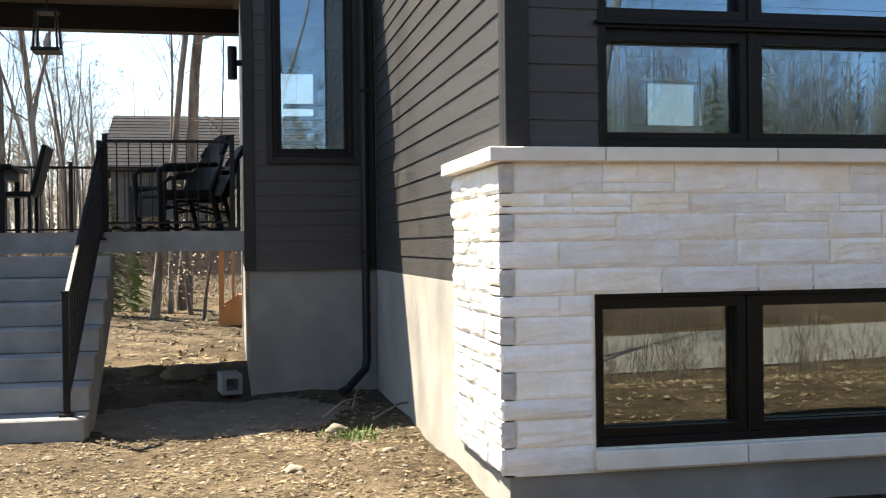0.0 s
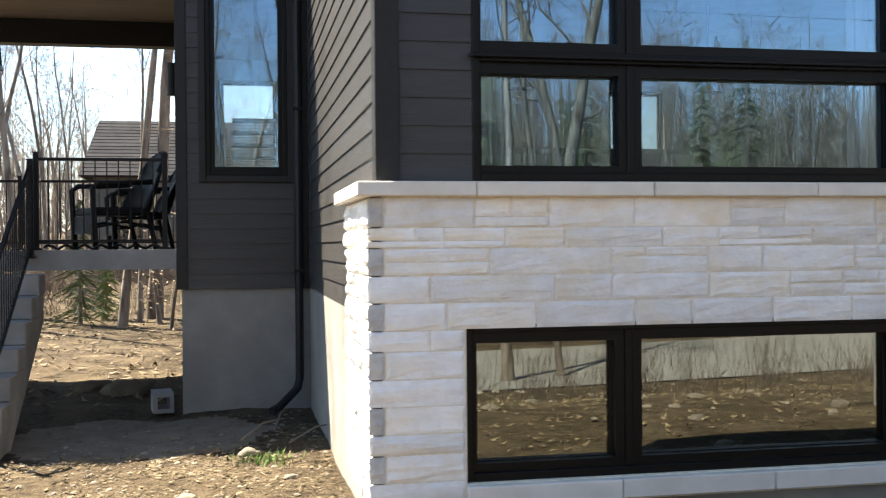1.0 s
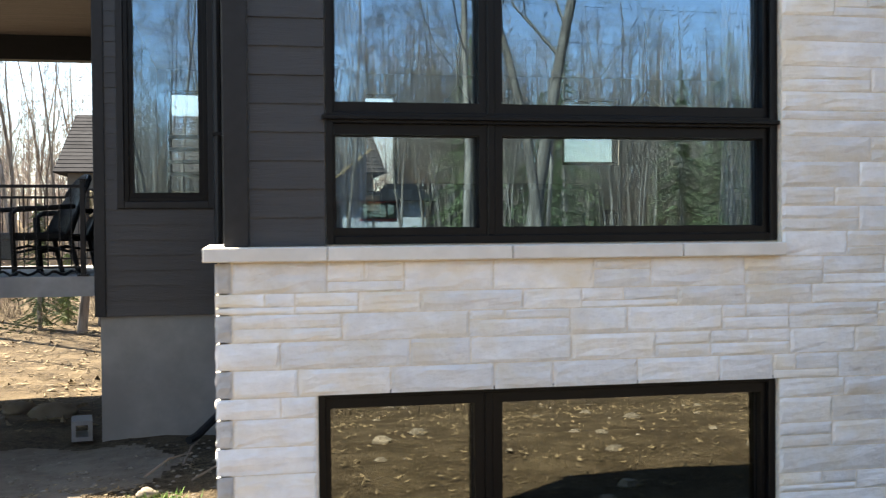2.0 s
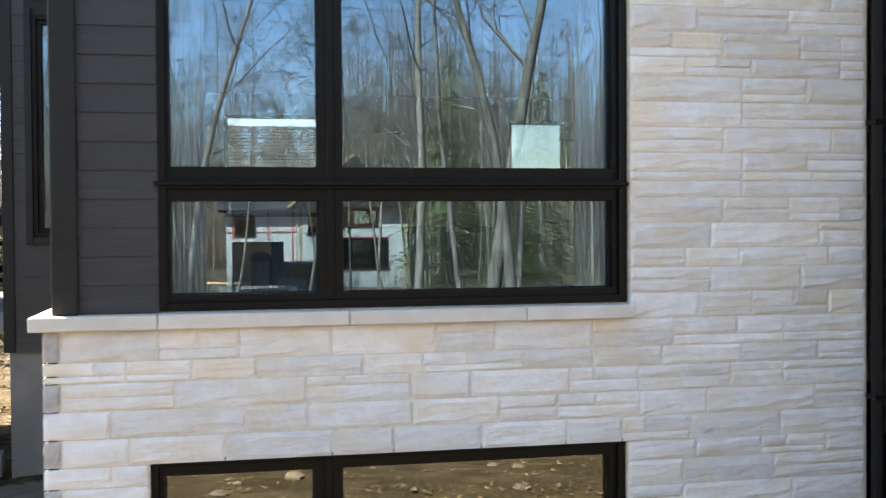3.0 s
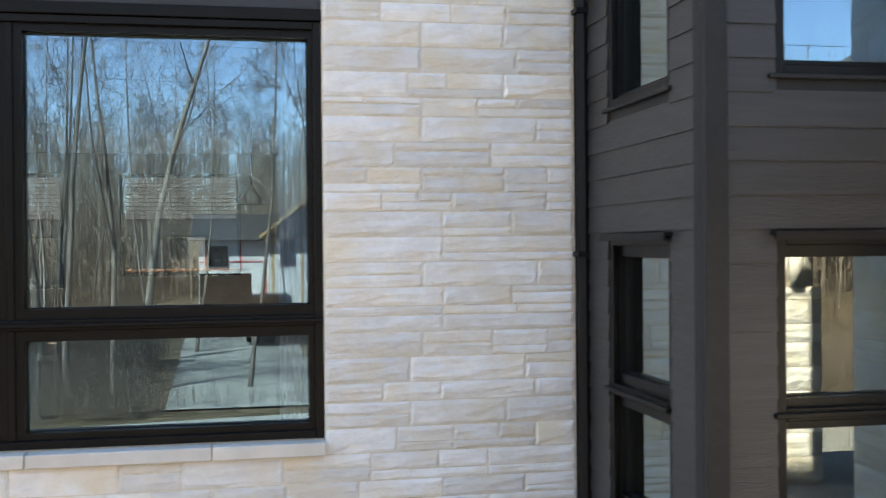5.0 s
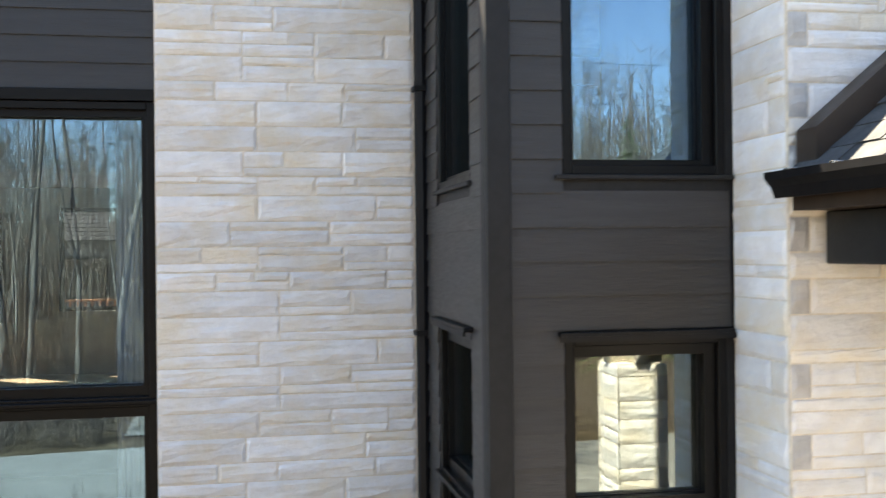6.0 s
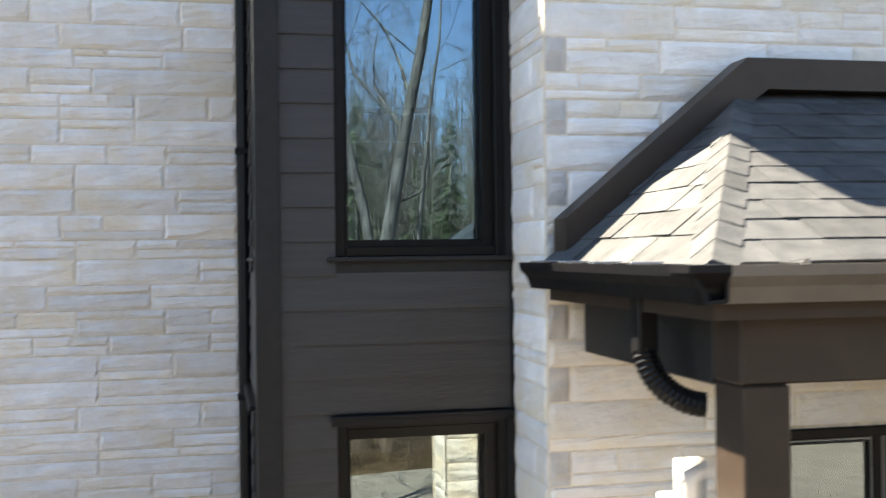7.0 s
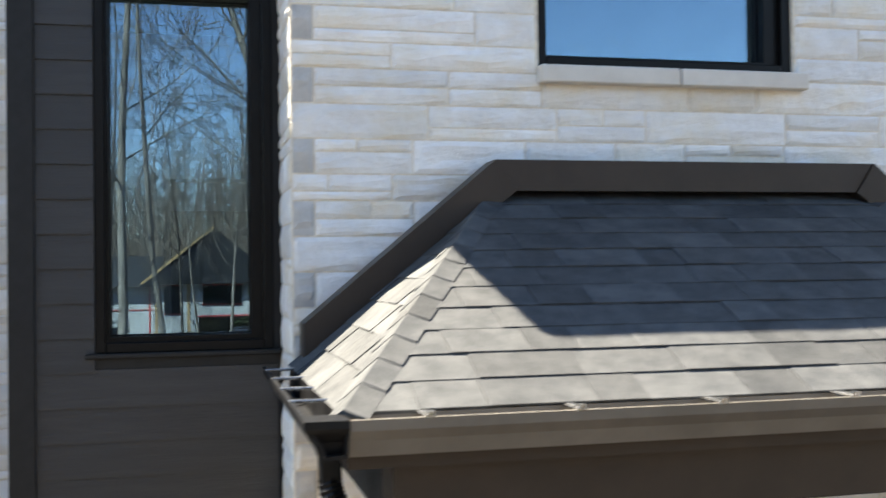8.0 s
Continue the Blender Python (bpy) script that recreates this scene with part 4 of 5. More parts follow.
for x, y, s in ((-0.7, 10.5, 0.26), (0.62, 6.55, 0.09), (0.2, 5.1, 0.07), (0.9, 5.6, 0.05), (-1.15, 10.9, 0.2)):
    b = bmesh.new()
    bmesh.ops.create_icosphere(b, subdivisions=3, radius=1)
    for v in b.verts:
        v.co *= s * (1 + 0.35 * noise.noise(v.co * 1.6 + Vector((x * 9, y, 0))))
        v.co.z *= 0.5
    # Large boulders take the darker soil colour in place of deep shade.
    ob = part("boulder", b, PEBBLE if s < 0.15 else SAND, smooth=True)
    ob.matrix_basis = pose(x, y, ground_z(x, y) + s * 0.15)
    tagged(ob, "rough field stone half sunk in the soil", "stone", "field stones")
weed = bmesh.new()
for k in range(150):
    x, y = lit.gauss(0.72, 0.12), lit.gauss(6.35, 0.1)
    z, a, h = ground_z(x, y), lit.uniform(0, math.tau), lit.uniform(0.03, 0.08)
    vs = [weed.verts.new(c) for c in ((x, y, z), (x + 0.012 * math.cos(a), y + 0.012 * math.sin(a), z), (x + h * 0.6 * math.sin(a), y - h * 0.6 * math.cos(a), z + h))]
    weed.faces.new(vs)
tagged(part("weeds", weed, GRASS), "small green weeds sprouting beside the wall", "weeds", kind="stuff")
blk = thing("concrete_block", pose(-0.22, 9.1, 0.1, 0, 0, 8), "grey hollow concrete block standing by the foundation", "block")
bb = bmesh.new()
for d in ((-0.1, 0.1, -0.19, 0.19, 0.0, 0.04), (-0.1, 0.1, -0.19, 0.19, 0.16, 0.2), (-0.1, -0.06, -0.19, 0.19, 0.04, 0.16), (0.06, 0.1, -0.19, 0.19, 0.04, 0.16)):
    box(bb, *d)
part("body", bb, STEPCON, blk)
for k, (x, y, a) in enumerate(((0.55, 7.1, 40), (0.85, 7.5, 75), (0.95, 6.9, 20))):
    b = bmesh.new()
    p = Vector((x, y, 0.12))
    dirn = Vector((math.cos(radians(a)), math.sin(radians(a)), 0.25))
    tube(b, [p, p + dirn * 0.25 + Vector((0, 0, 0.05)), p + dirn * 0.5], [0.012, 0.01, 0.005], 6)
    tagged(part("stick", b, TWIG), "dead twig lying on the soil", "stick", "fallen twigs")


# ---- bare trees ----
def tree_arrays(seed, height, radius, lean=0.0, forks=2, twigs=1.0, crooked=1.0):
    """A leafless hardwood: wood of the trunk and limbs, and the fine twigs."""
    rg = random.Random(seed)
    wood, fine = ([], []), ([], [])

    def bar(store, pts, radii, sides):
        v, f = store
        base = len(v)
        for i, p in enumerate(pts):
            d = (pts[min(i + 1, len(pts) - 1)] - pts[max(i - 1, 0)]).normalized()
            u = d.orthogonal().normalized() if abs(d.z) < 0.95 else Vector((d.z, 0, -d.x)).normalized()
            w = d.cross(u)
            for k in range(sides):
                a = k * math.tau / sides
                v.append(p + (u * math.cos(a) + w * math.sin(a)) * radii[i])
        for i in range(len(pts) - 1):
            for k in range(sides):
                a, c = base + i * sides + k, base + i * sides + (k + 1) % sides
                f.append((a, c, c + sides, a + sides))

    def grow(start, dirn, length, r, level):
        n = (9, 6, 5, 3)[level]
        pts, p, d = [start], start.copy(), dirn.normalized()
        wob = (0.05, 0.16, 0.22, 0.2)[level] * crooked
        for i in range(n):
            d = (d + Vector((rg.gauss(0, wob), rg.gauss(0, wob), rg.gauss(0, wob * 0.6) + (0.0, 0.10, 0.07, 0.03)[level]))).normalized()
            p = p + d * (length / n)
            pts.append(p.copy())
        radii = [max(r * (1 - 0.82 * i / n), 0.006) for i in range(n + 1)]
        if level == 0:
            radii[0] *= 1.35
        bar(wood if level < 2 else fine, pts, radii, (9, 5, 3, 3)[level])
        if level == 3:
            return pts
        count = (rg.randint(13, 17), rg.randint(6, 8), rg.randint(4, 5))[level]
        if level == 2:
            count = round(count * twigs)
        for k in range(count):
            f = rg.uniform((0.33, 0.2, 0.15)[level], 1.0)
            i = min(int(f * n), n - 1)
            q = pts[i].lerp(pts[i + 1], f * n - i)
            a = rg.uniform(0, math.tau)
            axis = (pts[i + 1] - pts[i]).normalized()
            o = axis.orthogonal().normalized()
            o.rotate(Matrix.Rotation(a, 3, axis))
            spread = rg.uniform(0.6, 1.15)
            grow(q, axis * math.cos(spread) + o * math.sin(spread), length * (0.29, 0.5, 0.45)[level] * rg.uniform(0.6, 1.15) * (1.25 - 0.6 * f), radii[i] * rg.uniform(*((0.18, 0.34), (0.26, 0.42), (0.3, 0.45))[level]), level + 1)

        return pts

    stem = grow(Vector((0, 0, -0.3)), Vector((lean, 0, 1)), height, radius, 0)
    for k in range(forks):
        a = rg.uniform(0, math.tau)
        grow(stem[3 + k].copy(), Vector((lean + 0.22 * math.cos(a), 0.22 * math.sin(a), 1)), height * 0.58, radius * 0.5, 0)
    return wood, fine


def raw_mesh(name, store, material):
    me = bpy.data.meshes.new(name)
    me.from_pydata([tuple(v) for v in store[0]], [], store[1])
    me.materials.append(material)
    me.shade_smooth()
    return me


KINDS = []
for s, (h, r, lean, forks, tw) in enumerate(((17, 0.16, 0.05, 0, 1.2), (15, 0.105, -0.03, 0, 0.8), (19, 0.24, 0.12, 0, 1.0), (13, 0.07, 0.04, 0, 0.8), (16, 0.12, 0.0, 1, 1.0), (11, 0.055, 0.05, 0, 1.5))):
    wood, fine = tree_arrays(40 + s, h, r, lean, forks, tw)
    KINDS.append((raw_mesh("trunk", wood, BARK), raw_mesh("crown", fine, TWIG)))


def tree(x, y, kind, turn, scale=1.0, group="roadside woods", label="bare leafless hardwood tree with grey bark"):
    t = thing("tree", pose(x, y, ground_z(x, y), 0, 0, turn) @ Matrix.Diagonal((scale, scale, scale, 1)), label, "tree", group)
    for nm, me in zip(("trunk", "crown"), KINDS[kind]):
        o = new(nm, me)
        o.parent = t
    return t


# the trees that stand out in the window reflections
tree(9.2, -19.5, 2, 15, 1.0, label="large leaning hardwood with a thick grey trunk across the road")
tree(9.9, -19.0, 0, 100, 1.1, label="large straight hardwood across the road")
tree(5.7, -10.2, 1, 40, 1.0, label="slender bare tree on the near side of the road")
tree(6.9, -10.6, 3, 200, 1.0, label="slender bare tree on the near side of the road")
tree(-4.6, -19.8, 4, 60, 0.95, label="forked bare tree beside the road")
tree(4.1, -21.0, 3, 10, 1.0, label="slender bare tree beside the road")
tree(-5.3, 14.9, 1, 300, 1.25, "back yard trees", "tall hardwood tree behind the deck that shades the wall")
tree(11.6, -24.5, 1, 120, 1.0)
# trees seen past the deck
for x, y, k, a, s in ((-1.75, 20.1, 3, 30, 1.25), (-1.22, 21.6, 0, 200, 0.95), (-1.45, 21.0, 3, 80, 0.8), (-1.0, 20.6, 3, 150, 0.7), (-4.75, 21, 1, 10, 1.0), (-6.4, 24, 1, 300, 0.9),
                      (-4.1, 22.5, 4, 45, 0.8), (-0.75, 19.6, 3, 20, 0.5), (-4.6, 29, 4, 100, 0.6), (-7.8, 20, 3, 70, 1.1)):
    tree(x, y, k, a, s, "back yard trees", "bare hardwood tree behind the deck in sun")
for x, y, k, a, s in ((2.2, -30, 3, 0, 0.9), (6.6, -31, 5, 50, 1.1), (8.4, -36, 1, 90, 0.8), (0.4, -33, 3, 180, 1.0), (7.4, -27, 3, 220, 0.8), (5.9, -38, 5, 120, 1.0)):
    tree(x, y, k, a, s, label="young bare tree before the unfinished house")
wr = random.Random(23)
made = 0
while made < 120:
    x, y = wr.uniform(-45, 60), wr.triangular(-75, -19.5, -24)
    if 0.8 < x < 8.0 and y > -52:
        continue
    if abs(y - road_mid(x)) < 5.2:
        continue
    if x > 12 and y > -46 - 0.5 * (x - 12):
        continue
    tree(x, y, wr.choice((0, 1, 1, 3, 3, 4, 5)), wr.uniform(0, 360), wr.uniform(0.7, 1.0))
    made += 1
for k in range(15):
    x, y = wr.uniform(-11, 0.2), wr.uniform(-31, -18.6)
    tree(x, y, wr.choice((0, 1, 1, 4, 3)), wr.uniform(0, 360), wr.uniform(0.75, 1.05))
for k in range(30):
    tree(wr.uniform(11, 38), wr.uniform(-45, -26), wr.choice((1, 3, 3, 5, 4)), wr.uniform(0, 360), wr.uniform(0.66, 0.85), label="bare young hardwood across the road")
for k in range(44):
    x, y = wr.uniform(-30, -2.5), wr.uniform(46, 72)
    tree(x, y, wr.choice((0, 1, 4, 3)), wr.uniform(0, 360), wr.uniform(0.6, 0.95), "back woods", "bare hardwood tree in the woods behind the house")


def far_woods(name, count, place, label, material):
    v, f = [], []
    rg = random.Random(len(name))

    def spike(p, q, r):
        k = len(v)
        d = (q - p).normalized()
        u = d.orthogonal().normalized()
        w = d.cross(u)
        for a in range(3):
            v.append(p + r * (u * math.cos(a * 2.094) + w * math.sin(a * 2.094)))
        v.append(q)
        f.extend(((k, k + 1, k + 3), (k + 1, k + 2, k + 3), (k + 2, k, k + 3)))

    for _ in range(count):
        x, y = place(rg)
        low = y < 0 and x < 2 - 0.13 * y
        if low and rg.random() > 0.8:
            continue
        b = Vector((x, y, ground_z(x, y) - 0.3))
        h = rg.uniform(10, 17) * (0.8 if low else 0.62 if y > 0 else 1.0)
        spike(b, b + Vector((rg.gauss(0, 0.6), rg.gauss(0, 0.6), h)), rg.uniform(0.07, 0.18))
        for j in range(46):
            z = h * rg.uniform(0.1, 0.95)
            a, l = rg.uniform(0, math.tau), rg.uniform(0.8, 3.0) * (1.25 - z / h)
            spike(b + Vector((0, 0, z)), b + Vector((l * math.cos(a), l * math.sin(a), z + l * rg.uniform(0.3, 1.3))), rg.uniform(0.015, 0.035))
    me = bpy.data.meshes.new(name)
    me.from_pydata([tuple(p) for p in v], [], f)
    me.materials.append(material)
    tagged(new(name, me), label, "woods", kind="stuff")


far_woods("front_woods", 2600, lambda r: (r.uniform(-60, 80), -r.triangular(46, 100, 52)), "dense leafless woods far across the road", TWIG)
far_woods("back_woods", 1100, lambda r: (r.uniform(-90, 20), r.uniform(60, 125)), "dense leafless woods behind the back yard", TWIGB)


def brush(name, count, place, label, height=1.3):
    v, f = [], []
    rg = random.Random(count)
    for _ in range(count):
        x, y = place(rg)
        z = ground_z(x, y)
        for j in range(7):
            a, l, h = rg.uniform(0, math.tau), rg.uniform(0.05, 0.45), rg.uniform(0.3, 1.0) ** 1.3 * height
            foot = Vector((x + rg.gauss(0, 0.12), y + rg.gauss(0, 0.12), z - 0.05))
            bend = foot + Vector((0.3 * l * math.cos(a), 0.3 * l * math.sin(a), h * 0.5)) + Vector((rg.gauss(0, 0.05), rg.gauss(0, 0.05), 0)) * height
            tip = foot + Vector((l * math.cos(a), l * math.sin(a), h)) + Vector((rg.gauss(0, 0.06), rg.gauss(0, 0.06), 0)) * height
            rods = [(foot, bend, 0.0055), (bend, tip, 0.0042)]
            for q in range(4):
                p = foot.lerp(bend, rg.uniform(0.3, 1.0)) if q % 2 else bend.lerp(tip, rg.uniform(0.0, 0.8))
                rods.append((p, p + Vector((rg.gauss(0, 0.13), rg.gauss(0, 0.13), rg.uniform(0.05, 0.3))) * height, 0.0035))
            for p, e, w in rods:
                k = len(v)
                v.extend((p + Vector((w, 0, 0)), p + Vector((-w * 0.5, w, 0)), p + Vector((-w * 0.5, -w, 0)), e))
                f.extend(((k, k + 1, k + 3), (k + 1, k + 2, k + 3), (k + 2, k, k + 3)))
    me = bpy.data.meshes.new(name)
    me.from_pydata([tuple(p) for p in v], [], f)
    me.materials.append(TWIG)
    tagged(new(name, me), label, "brush", kind="stuff")


brush("front_undergrowth", 2400, lambda r: (r.uniform(-40, 45), -r.uniform(21.5, 66)), "bare undergrowth in the woods across the road", 2.6)
brush("woods_edge_brush", 900, lambda r: (r.uniform(-14, 1.2), -r.uniform(18.3, 31)), "tangled bare saplings at the edge of the woods", 3.2)
brush("far_verge_brush", 1500, lambda r: (lambda x: (x if not 1.6 < x < 6.8 else x - 14, road_mid(x) - r.uniform(4.0, 9.0)))(r.uniform(-18, 34)), "dense bare thicket on the far verge of the road", 1.9)
brush("roadside_brush", 900, lambda r: (lambda x: (x, road_mid(x) + r.choice((5.2, -5.6)) + r.uniform(-1.1, 1.4)))(r.uniform(-25, 30)), "bare twiggy brush along the road verge")
brush("woods_brush", 500, lambda r: (r.uniform(-9, 2), r.uniform(22, 34)), "bare undergrowth behind the back yard", 2.0)


# ---- spruces ----
def spruce(x, y, h, label, group):
    t = thing("spruce", pose(x, y, ground_z(x, y)), label, "spruce", group)
    rg = random.Random(int(x * 10 + y))
    b = bmesh.new()
    tube(b, [(0, 0, -0.1), (0, 0, h)], [0.02 * h, 0.01], 7)
    part("trunk", b, BARK, t)
    v, f = [], []
    n = int(70 + h * 22)
    for k in range(n):
        z = h * (0.06 + 0.93 * (k / n))
        l = 0.26 * h * (1 - z / h) ** 0.8 * rg.uniform(0.6, 1.15) + 0.05
        a = rg.uniform(0, math.tau)
        d, s = Vector((math.cos(a), math.sin(a), 0)), Vector((-math.sin(a), math.cos(a), 0))
        for j in range(8):
            c = d * (l * (j + 0.8) / 8) + Vector((0, 0, z - 0.35 * l * ((j + 1) / 8) ** 1.3))
            w = 0.18 * l * (1.15 - j / 8) + 0.04
            for sg in (-1, 1):
                q = len(v)
                v.extend((c, c + d * 0.14 * l + s * sg * w * rg.uniform(0.7, 1.2) + Vector((0, 0, -0.05 * l * rg.random())), c + d * 0.06 * l + s * sg * w * 0.2 + Vector((0, 0, 0.02))))
                f.append((q, q + 1, q + 2))
    me = bpy.data.meshes.new("crown")
    me.from_pydata([tuple(p) for p in v], [], f)
    me.materials.append(NEEDLE)
    o = new("crown", me)
    o.parent = t


for x, y, h in ((12.2, -27, 8), (14.0, -30, 10), (18, -28, 9), (11.0, -33, 11), (-12, -30, 9), (24, -36, 12)):
    spruce(x, y, h, "dark green spruce standing among the bare trees", "roadside spruces")
for x, y, h in ((-2.6, 20.6, 2.6), (-2.2, 21.6, 1.5)):
    spruce(x, y, h, "small young spruce with sparse green branches", "yard spruces")
bl = bmesh.new()
br = random.Random(4)
for k in range(420):
    cx, cy, cz = br.choice(((-1.25, 20.3, 1.2), (-0.8, 19.8, 0.9), (-1.0, 20.6, 2.5), (-0.5, 20.0, 1.8)))
    p = Vector((cx + br.gauss(0, 0.3), cy + br.gauss(0, 0.2), cz + br.gauss(0, 0.3)))
    a = br.uniform(0, math.tau)
    u, w = Vector((math.cos(a), math.sin(a), -0.3)) * 0.05, Vector((-math.sin(a), math.cos(a), 0.4)) * 0.02
    bl.faces.new([bl.verts.new(q) for q in (p - u, p - w, p + u, p + w)])
tagged(part("beech_leaves", bl, LEAF), "pale dry leaves still hanging on young beech twigs", "leaves", kind="stuff")


# ---- neighbours ----
def house_block(h, x0, x1, y0, y1, z0, z1, peak, wall, roof, along="x", hang=0.4):
    boxpart("wall", (x0, x1, y0, y1, z0, z1), wall, h)
    b = bmesh.new()
    if along == "x":
        ym = (y0 + y1) / 2
        pts = [(x0 - hang, y0 - hang, z1 - 0.1), (x0 - hang, ym, peak), (x0 - hang, y1 + hang, z1 - 0.1)]
        off = Vector((x1 - x0 + 2 * hang, 0, 0))
    else:
        xm = (x0 + x1) / 2
        pts = [(x0 - hang, y0 - hang, z1 - 0.1), (xm, y0 - hang, peak), (x1 + hang, y0 - hang, z1 - 0.1)]
        off = Vector((0, y1 - y0 + 2 * hang, 0))
    f = [b.verts.new(p) for p in pts]
    g = [b.verts.new(Vector(p) + off) for p in pts]
    b.faces.new(f)
    b.faces.new(g[::-1])
    for k in range(3):
        b.faces.new((f[k], f[(k + 1) % 3], g[(k + 1) % 3], g[k]))
    part("roof", b, roof, h)


def opening(h, x0, x1, y, z0, z1, side=-1, name="window"):
    fr = boxpart(name, (x0, x1, y - 0.05, y + 0.05, z0, z1), BLACK, h, "dark window")
    boxpart("pane", (x0 + 0.08, x1 - 0.08, y + side * 0.052 - 0.004, y + side * 0.052 + 0.004, z0 + 0.08, z1 - 0.08), GLASSDARK, fr)


nb = thing("neighbour_house", pose(0, 0, 0), "grey house with a long grey shingle roof behind the trees", "house")
house_block(nb, -4.0, 6.0, 34, 44, 0.2, 4.2, 6.5, GREYWALL, GREYROOF)
for k in range(16):
    b = bmesh.new()
    box(b, -4.4, 6.4, 0.0, 0.40, 0.0, 0.03)
    for v in b.verts:
        if v.co.y > 0.2:
            v.co.z -= 0.02
    course = part("shingle_course", b, GREYROOF, nb)
    course.matrix_basis = pose(0, 33.6 + 5.4 * k / 16, 4.11 + 2.4 * k / 16, math.degrees(math.atan2(2.4, 5.4)), 0, 0)
for x in (-3.4, -1.0, 1.4):
    opening(nb, x, x + 1.5, 33.97, 2.1, 3.6)
opening(nb, -3.7, -2.6, 33.97, 0.3, 1.6)

BUILD_Y = -43
bz = -0.9
con = thing("unfinished_house", pose(-0.8, 0, 0), "two-storey house under construction covered in white and grey wrap", "house")
house_block(con, 2.6, 6.0, BUILD_Y - 8, BUILD_Y, bz, 3.6, 4.9, WRAP, GREYROOF)
house_block(con, 6.02, 11.4, BUILD_Y - 8, BUILD_Y + 1.2, bz, 3.7, 6.1, WRAP, GREYROOF, "y")
for x0, x1, z0, z1 in ((3.0, 4.0, 2.2, 3.2), (3.3, 4.4, -0.6, 1.6)):
    opening(con, x0, x1, BUILD_Y + 0.02, z0, z1, 1)
for x0, x1, z0, z1 in ((6.5, 7.2, 2.3, 3.5), (8.0, 10.4, 0.6, 2.1), (8.2, 9.9, 2.7, 3.5), (6.5, 7.1, -0.7, 0.2)):
    opening(con, x0, x1, BUILD_Y + 1.22, z0, z1, 1)
for x in (2.9, 4.6, 5.8):
    boxpart("tape_strip", (x, x + 0.07, BUILD_Y + 0.004, BUILD_Y + 0.012, bz, 3.5), WRAPRED, con)
for x in (6.1, 7.5, 11.2):
    boxpart("stud_strip", (x, x + 0.12, BUILD_Y + 1.204, BUILD_Y + 1.215, bz, 3.6), PLY, con)
for z in (0.2, 2.4):
    boxpart("tape_strip", (2.6, 6.0, BUILD_Y + 0.013, BUILD_Y + 0.02, z, z + 0.05), WRAPRED, con)
for pts in (((5.55, 3.56), (8.71, 6.09), (8.71, 6.22), (5.49, 3.66)),):
    b = bmesh.new()
    slab(b, pts, BUILD_Y + 1.60, BUILD_Y + 1.66)
    part("rake_board", b, PLY, con)
for x0, x1, z0, z1 in ((8.2, 9.9, 2.7, 3.5), (8.0, 10.4, 0.6, 2.1), (6.5, 7.2, 2.3, 3.5)):
    for d in ((x0 - 0.07, x1 + 0.07, z1, z1 + 0.07), (x0 - 0.07, x1 + 0.07, z0 - 0.07, z0)):
        boxpart("tape_strip", (d[0], d[1], BUILD_Y + 1.204, BUILD_Y + 1.212, d[2], d[3]), WRAPRED, con)
trk = thing("pickup_truck", pose(5.0, -33.5, ground_z(5, -33.5) + 0.02, 0, 0, 180), "black pickup truck parked on the driveway", "pickup truck")
b = bmesh.new()
for d in ((-0.95, 0.95, -2.7, 2.7, 0.45, 1.05), (-0.85, 0.85, -1.0, 1.0, 1.05, 1.80), (-0.93, 0.93, -2.6, -1.3, 1.0, 1.15)):
    box(b, *d, bev=0.1)
part("body", b, CARPAINT, trk)
for x in (-0.95, 0.75):
    for y in (-1.8, 1.8):
        b = bmesh.new()
        tube(b, [(x, y, 0.38), (x + 0.2, y, 0.38)], 0.38, 16)
        part("wheel", b, BLACK, trk)
for x in (-0.8, 0.5):
    boxpart("headlight", (x, x + 0.3, -2.73, -2.68, 0.75, 0.92), STEEL, trk)
boxpart("windscreen", (-0.7, 0.7, -1.03, -0.99, 1.15, 1.68), GLASSDARK, trk)
trl = thing("cargo_trailer", pose(3.2, -38.5, ground_z(3.2, -38.5)), "dark enclosed cargo trailer with a white edge", "trailer")
boxpart("box", (-1.1, 1.1, -2.0, 2.0, 0.5, 2.5), CARPAINT, trl, bev=0.05)
boxpart("trim", (-1.12, 1.12, 1.98, 2.04, 2.4, 2.55), WHITE, trl)
for x in (-1.15, 0.95):
    b = bmesh.new()
    tube(b, [(x, 0, 0.35), (x + 0.2, 0, 0.35)], 0.35, 14)
    part("wheel", b, BLACK, trl)
up = thing("utility_pole", pose(-3.2, -19.0, ground_z(-3.2, -19)), "weathered wooden utility pole with a transformer", "utility pole")
b = bmesh.new()
tube(b, [(0, 0, -0.3), (0, 0, 9.5)], [0.16, 0.11], 10)
part("pole", b, POLE, up)
b = bmesh.new()
tube(b, [(0.35, 0, 6.6), (0.35, 0, 7.4)], 0.22, 12)
part("transformer", b, GREYROOF, up)
b = bmesh.new()
tube(b, [(0, 0, 6.2), (0.7, 0.2, 6.9), (1.1, 0.3, 7.2)], 0.03, 6)
part("lamp_arm", b, POLE, up)
for z in (8.9, 7.9):
    b = bmesh.new()
    tube(b, [(-60 + 6 * k, -19 + 0.35 * (k - 9.5), z - 0.9 + 0.012 * (k % 10 - 5) ** 2 * 2.2) for k in range(21)], 0.007, 4)
    tagged(part("power_line", b, BLACK), "thin black power line along the road", "cable", "power lines")

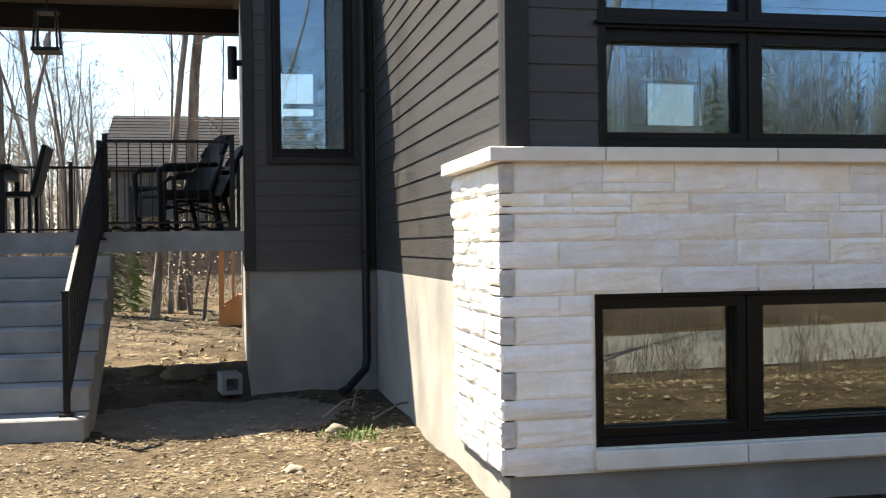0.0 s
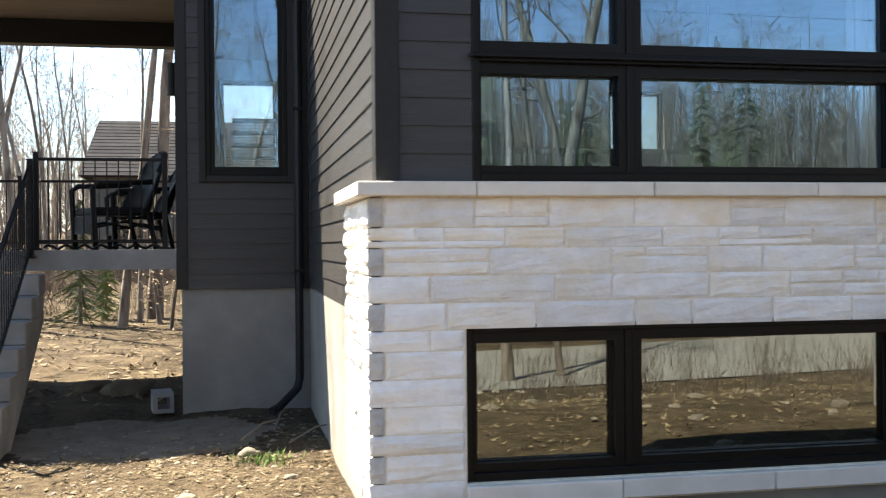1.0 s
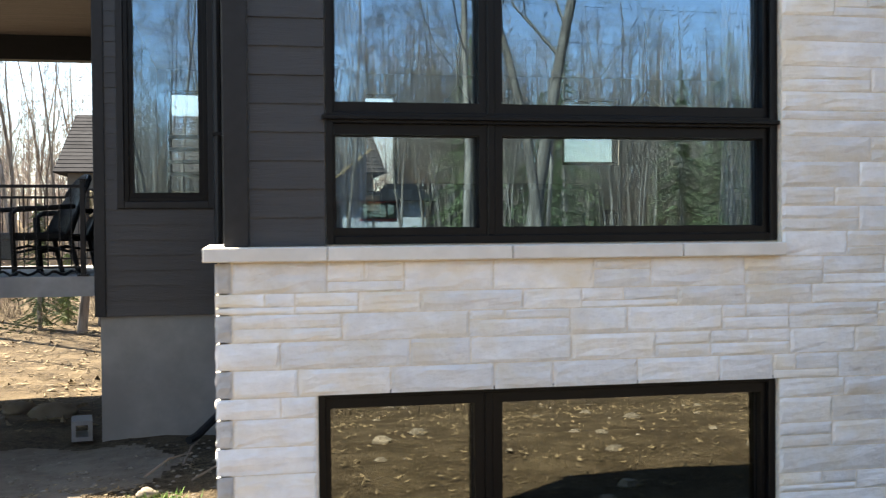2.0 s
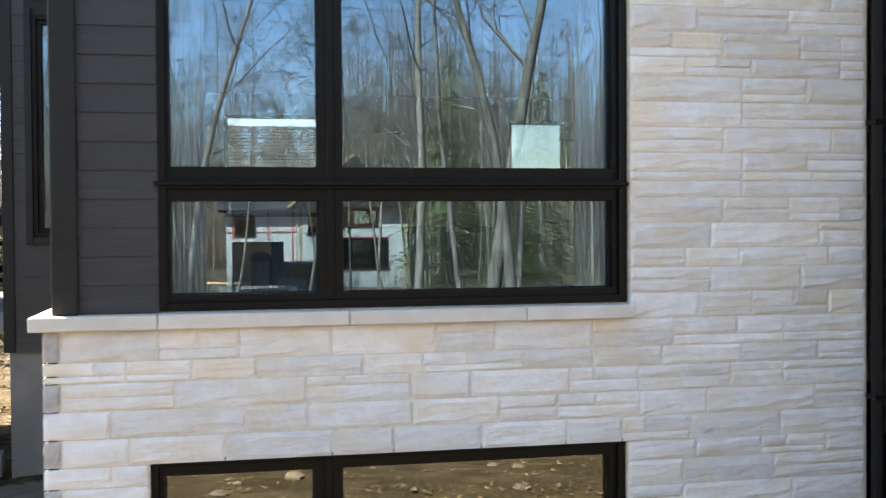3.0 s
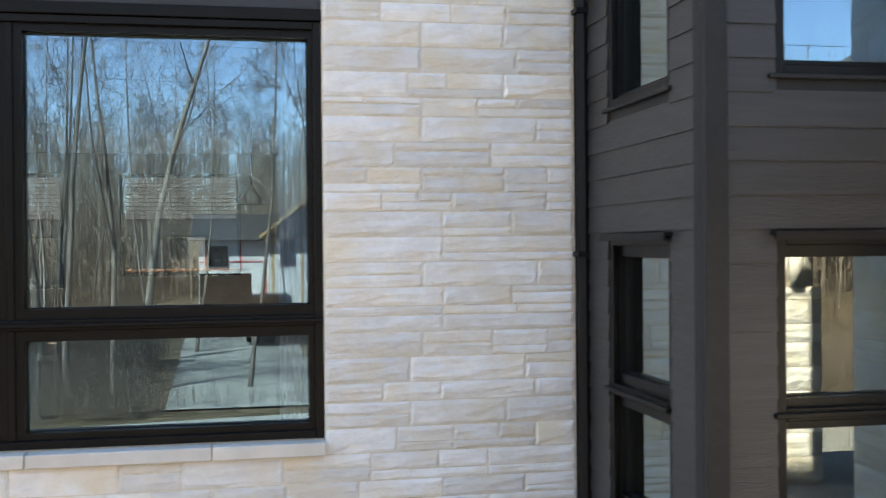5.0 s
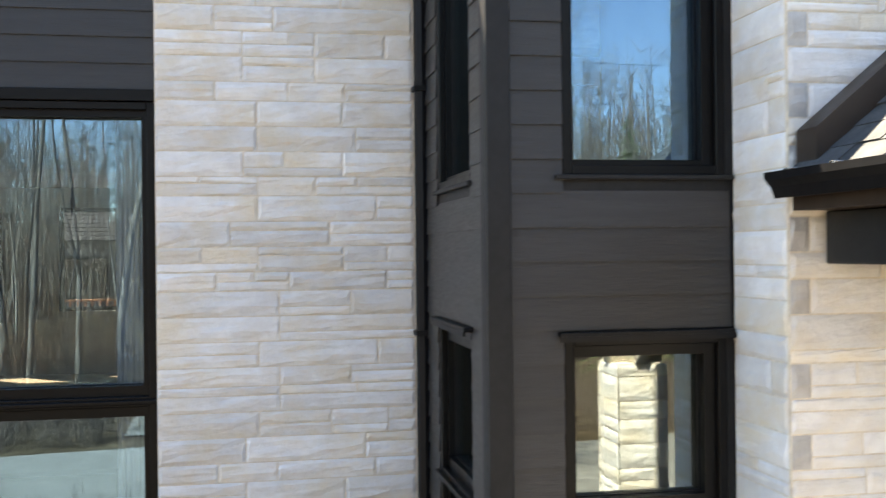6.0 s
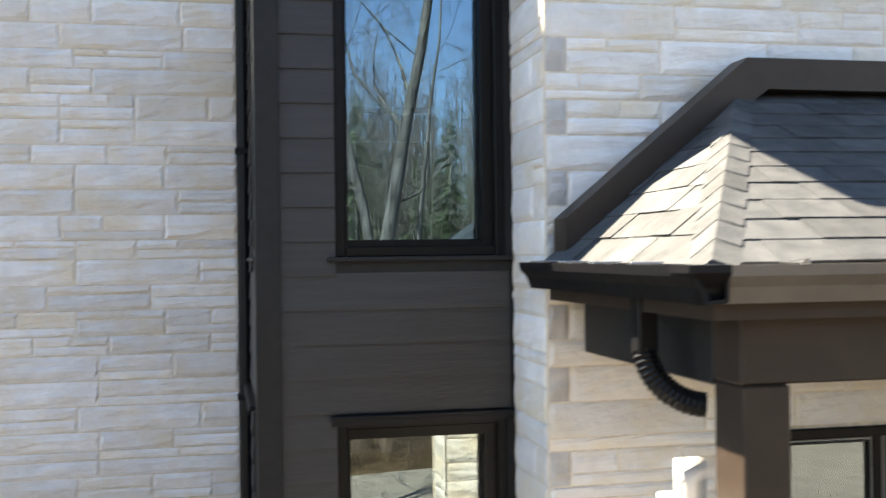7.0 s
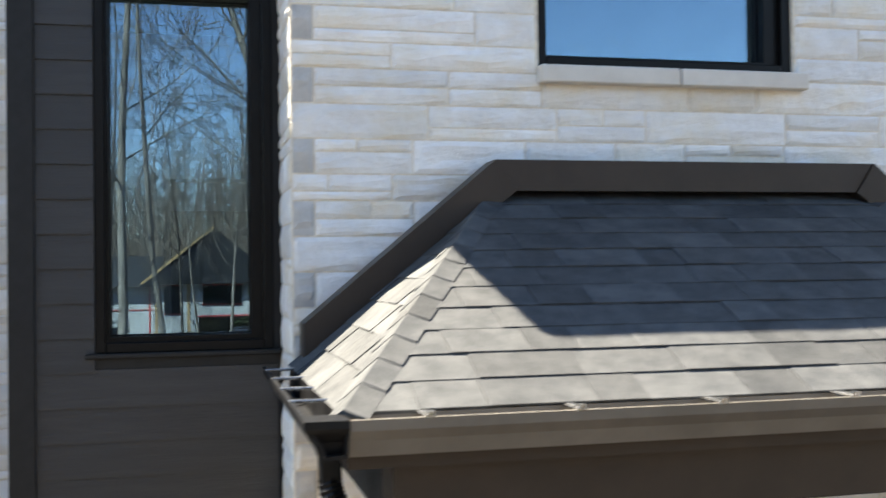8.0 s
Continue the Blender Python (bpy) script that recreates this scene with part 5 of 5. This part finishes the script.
# orange treated stairs of the yard
ws = thing("wooden_stairs", pose(-0.42, 18.2, 0.12), "orange treated-wood stairs with a railing in the back yard", "stairs")
for s in (0.0, 1.0):
    b = bmesh.new()
    slab(b, ((0.0, 0.0), (0.55, 0.0), (1.6, 0.95), (1.6, 1.25), (0.0, 0.3)), s, s + 0.05)
    part("stringer", b, CEDAR, ws)
for k in range(4):
    boxpart("tread", (0.02 + 0.34 * k, 0.36 + 0.34 * k, 0.05, 1.0, 0.28 + 0.24 * k, 0.32 + 0.24 * k), CEDAR, ws)
for s in (0.0, 1.0):
    boxpart("post", (0.0, 0.09, s, s + 0.09, 0.3, 1.55), CEDAR, ws)
    b = bmesh.new()
    slab(b, ((0.0, 1.50), (1.6, 2.55), (1.6, 2.64), (0.0, 1.59)), s - 0.02, s + 0.1)
    part("handrail", b, CEDAR, ws)
    for k in range(1, 7):
        boxpart("baluster", (0.24 * k, 0.24 * k + 0.04, s + 0.02, s + 0.06, 0.3 + 0.16 * k, 1.5 + 0.155 * k), CEDAR, ws)

# treated-wood deck behind the house, at the head of the yard stairs
dk = thing("rear_deck", pose(1.25, 15.3, 0), "orange treated-wood deck and railing behind the house", "deck")
for k in range(26):
    boxpart("deck_board", (0.0, 5.2, 0.155 * k, 0.155 * k + 0.148, 1.60, 1.635), CEDAR, dk)
for y in (0.1, 3.85):
    boxpart("joist", (0.0, 5.2, y, y + 0.05, 1.40, 1.598), CEDAR, dk)
for x in (0.0, 1.7, 3.4, 5.1):
    boxpart("post", (x, x + 0.09, 3.92, 4.01, 0.0, 2.72), CEDAR, dk)
boxpart("handrail", (-0.05, 5.25, 3.90, 4.04, 2.722, 2.765), CEDAR, dk, bev=0.006)
boxpart("lower_rail", (0.09, 5.1, 3.94, 3.99, 1.72, 1.76), CEDAR, dk)
for k in range(1, 36):
    if k % 12:
        boxpart("baluster", (0.142 * k, 0.142 * k + 0.035, 3.945, 3.98, 1.762, 2.72), CEDAR, dk)

# ---- pieces of the walls: stones and boards, last ----
Y0 = 3.612
stone_wall(front_a, pose(0, Y0, 0), 1.215, 5.968, 0.335, 2.02, hole=(1.745, 4.445, 0.335, 1.325), quoin_left=True)
stone_wall(pier, pose(0, Y0, 0), 4.463, 5.968, 2.02, 6.1)
stone_wall(stone_l, pose(1.235, 4.83, 0, 0, 0, -90), 0.0, 1.23, 0.335, 2.02, proud=0.024)
stone_wall(stone_b, pose(0, 1.372, 0), 7.185, 10.9, 3.225, TOPB, hole=(8.252, 9.52, 5.14, 6.22), quoin_left=True)
stone_wall(stone_b, pose(0, 1.372, 0), 7.185, 7.945, 1.76, 3.225, quoin_left=True)
stone_wall(stone_b, pose(7.18, 1.865, 0, 0, 0, -90), 0.0, 0.485, 1.76, TOPB)
siding(front_a, pose(1.397, 3.668, 0), 0.405, 2.104, 4.5)
siding(front_a, pose(1.397, 3.668, 0), 3.06, 4.60, TOP - 0.05)
siding(side_l, pose(1.288, 8.93, 0, 0, 0, -90), 5.17, 1.335, TOP - 0.1)
siding(block, pose(0.05, 8.966, 0), 1.12, 1.335, 4.95, holes=[(0.12, 1.08, 2.42, 4.77)])
siding(bump_s, pose(6.037, 3.56, 0, 0, 0, -90), 1.60, 1.30, TOPC - 0.1, holes=[(0.40, 1.285, 3.97, 5.67), (0.40, 1.285, 1.6, 3.27)])
siding(bump_f, pose(6.115, 1.868, 0), 1.04, 1.30, TOPC - 0.1, holes=[(0.243, 1.04, 3.97, 5.67), (0.243, 1.04, 1.6, 3.27)])
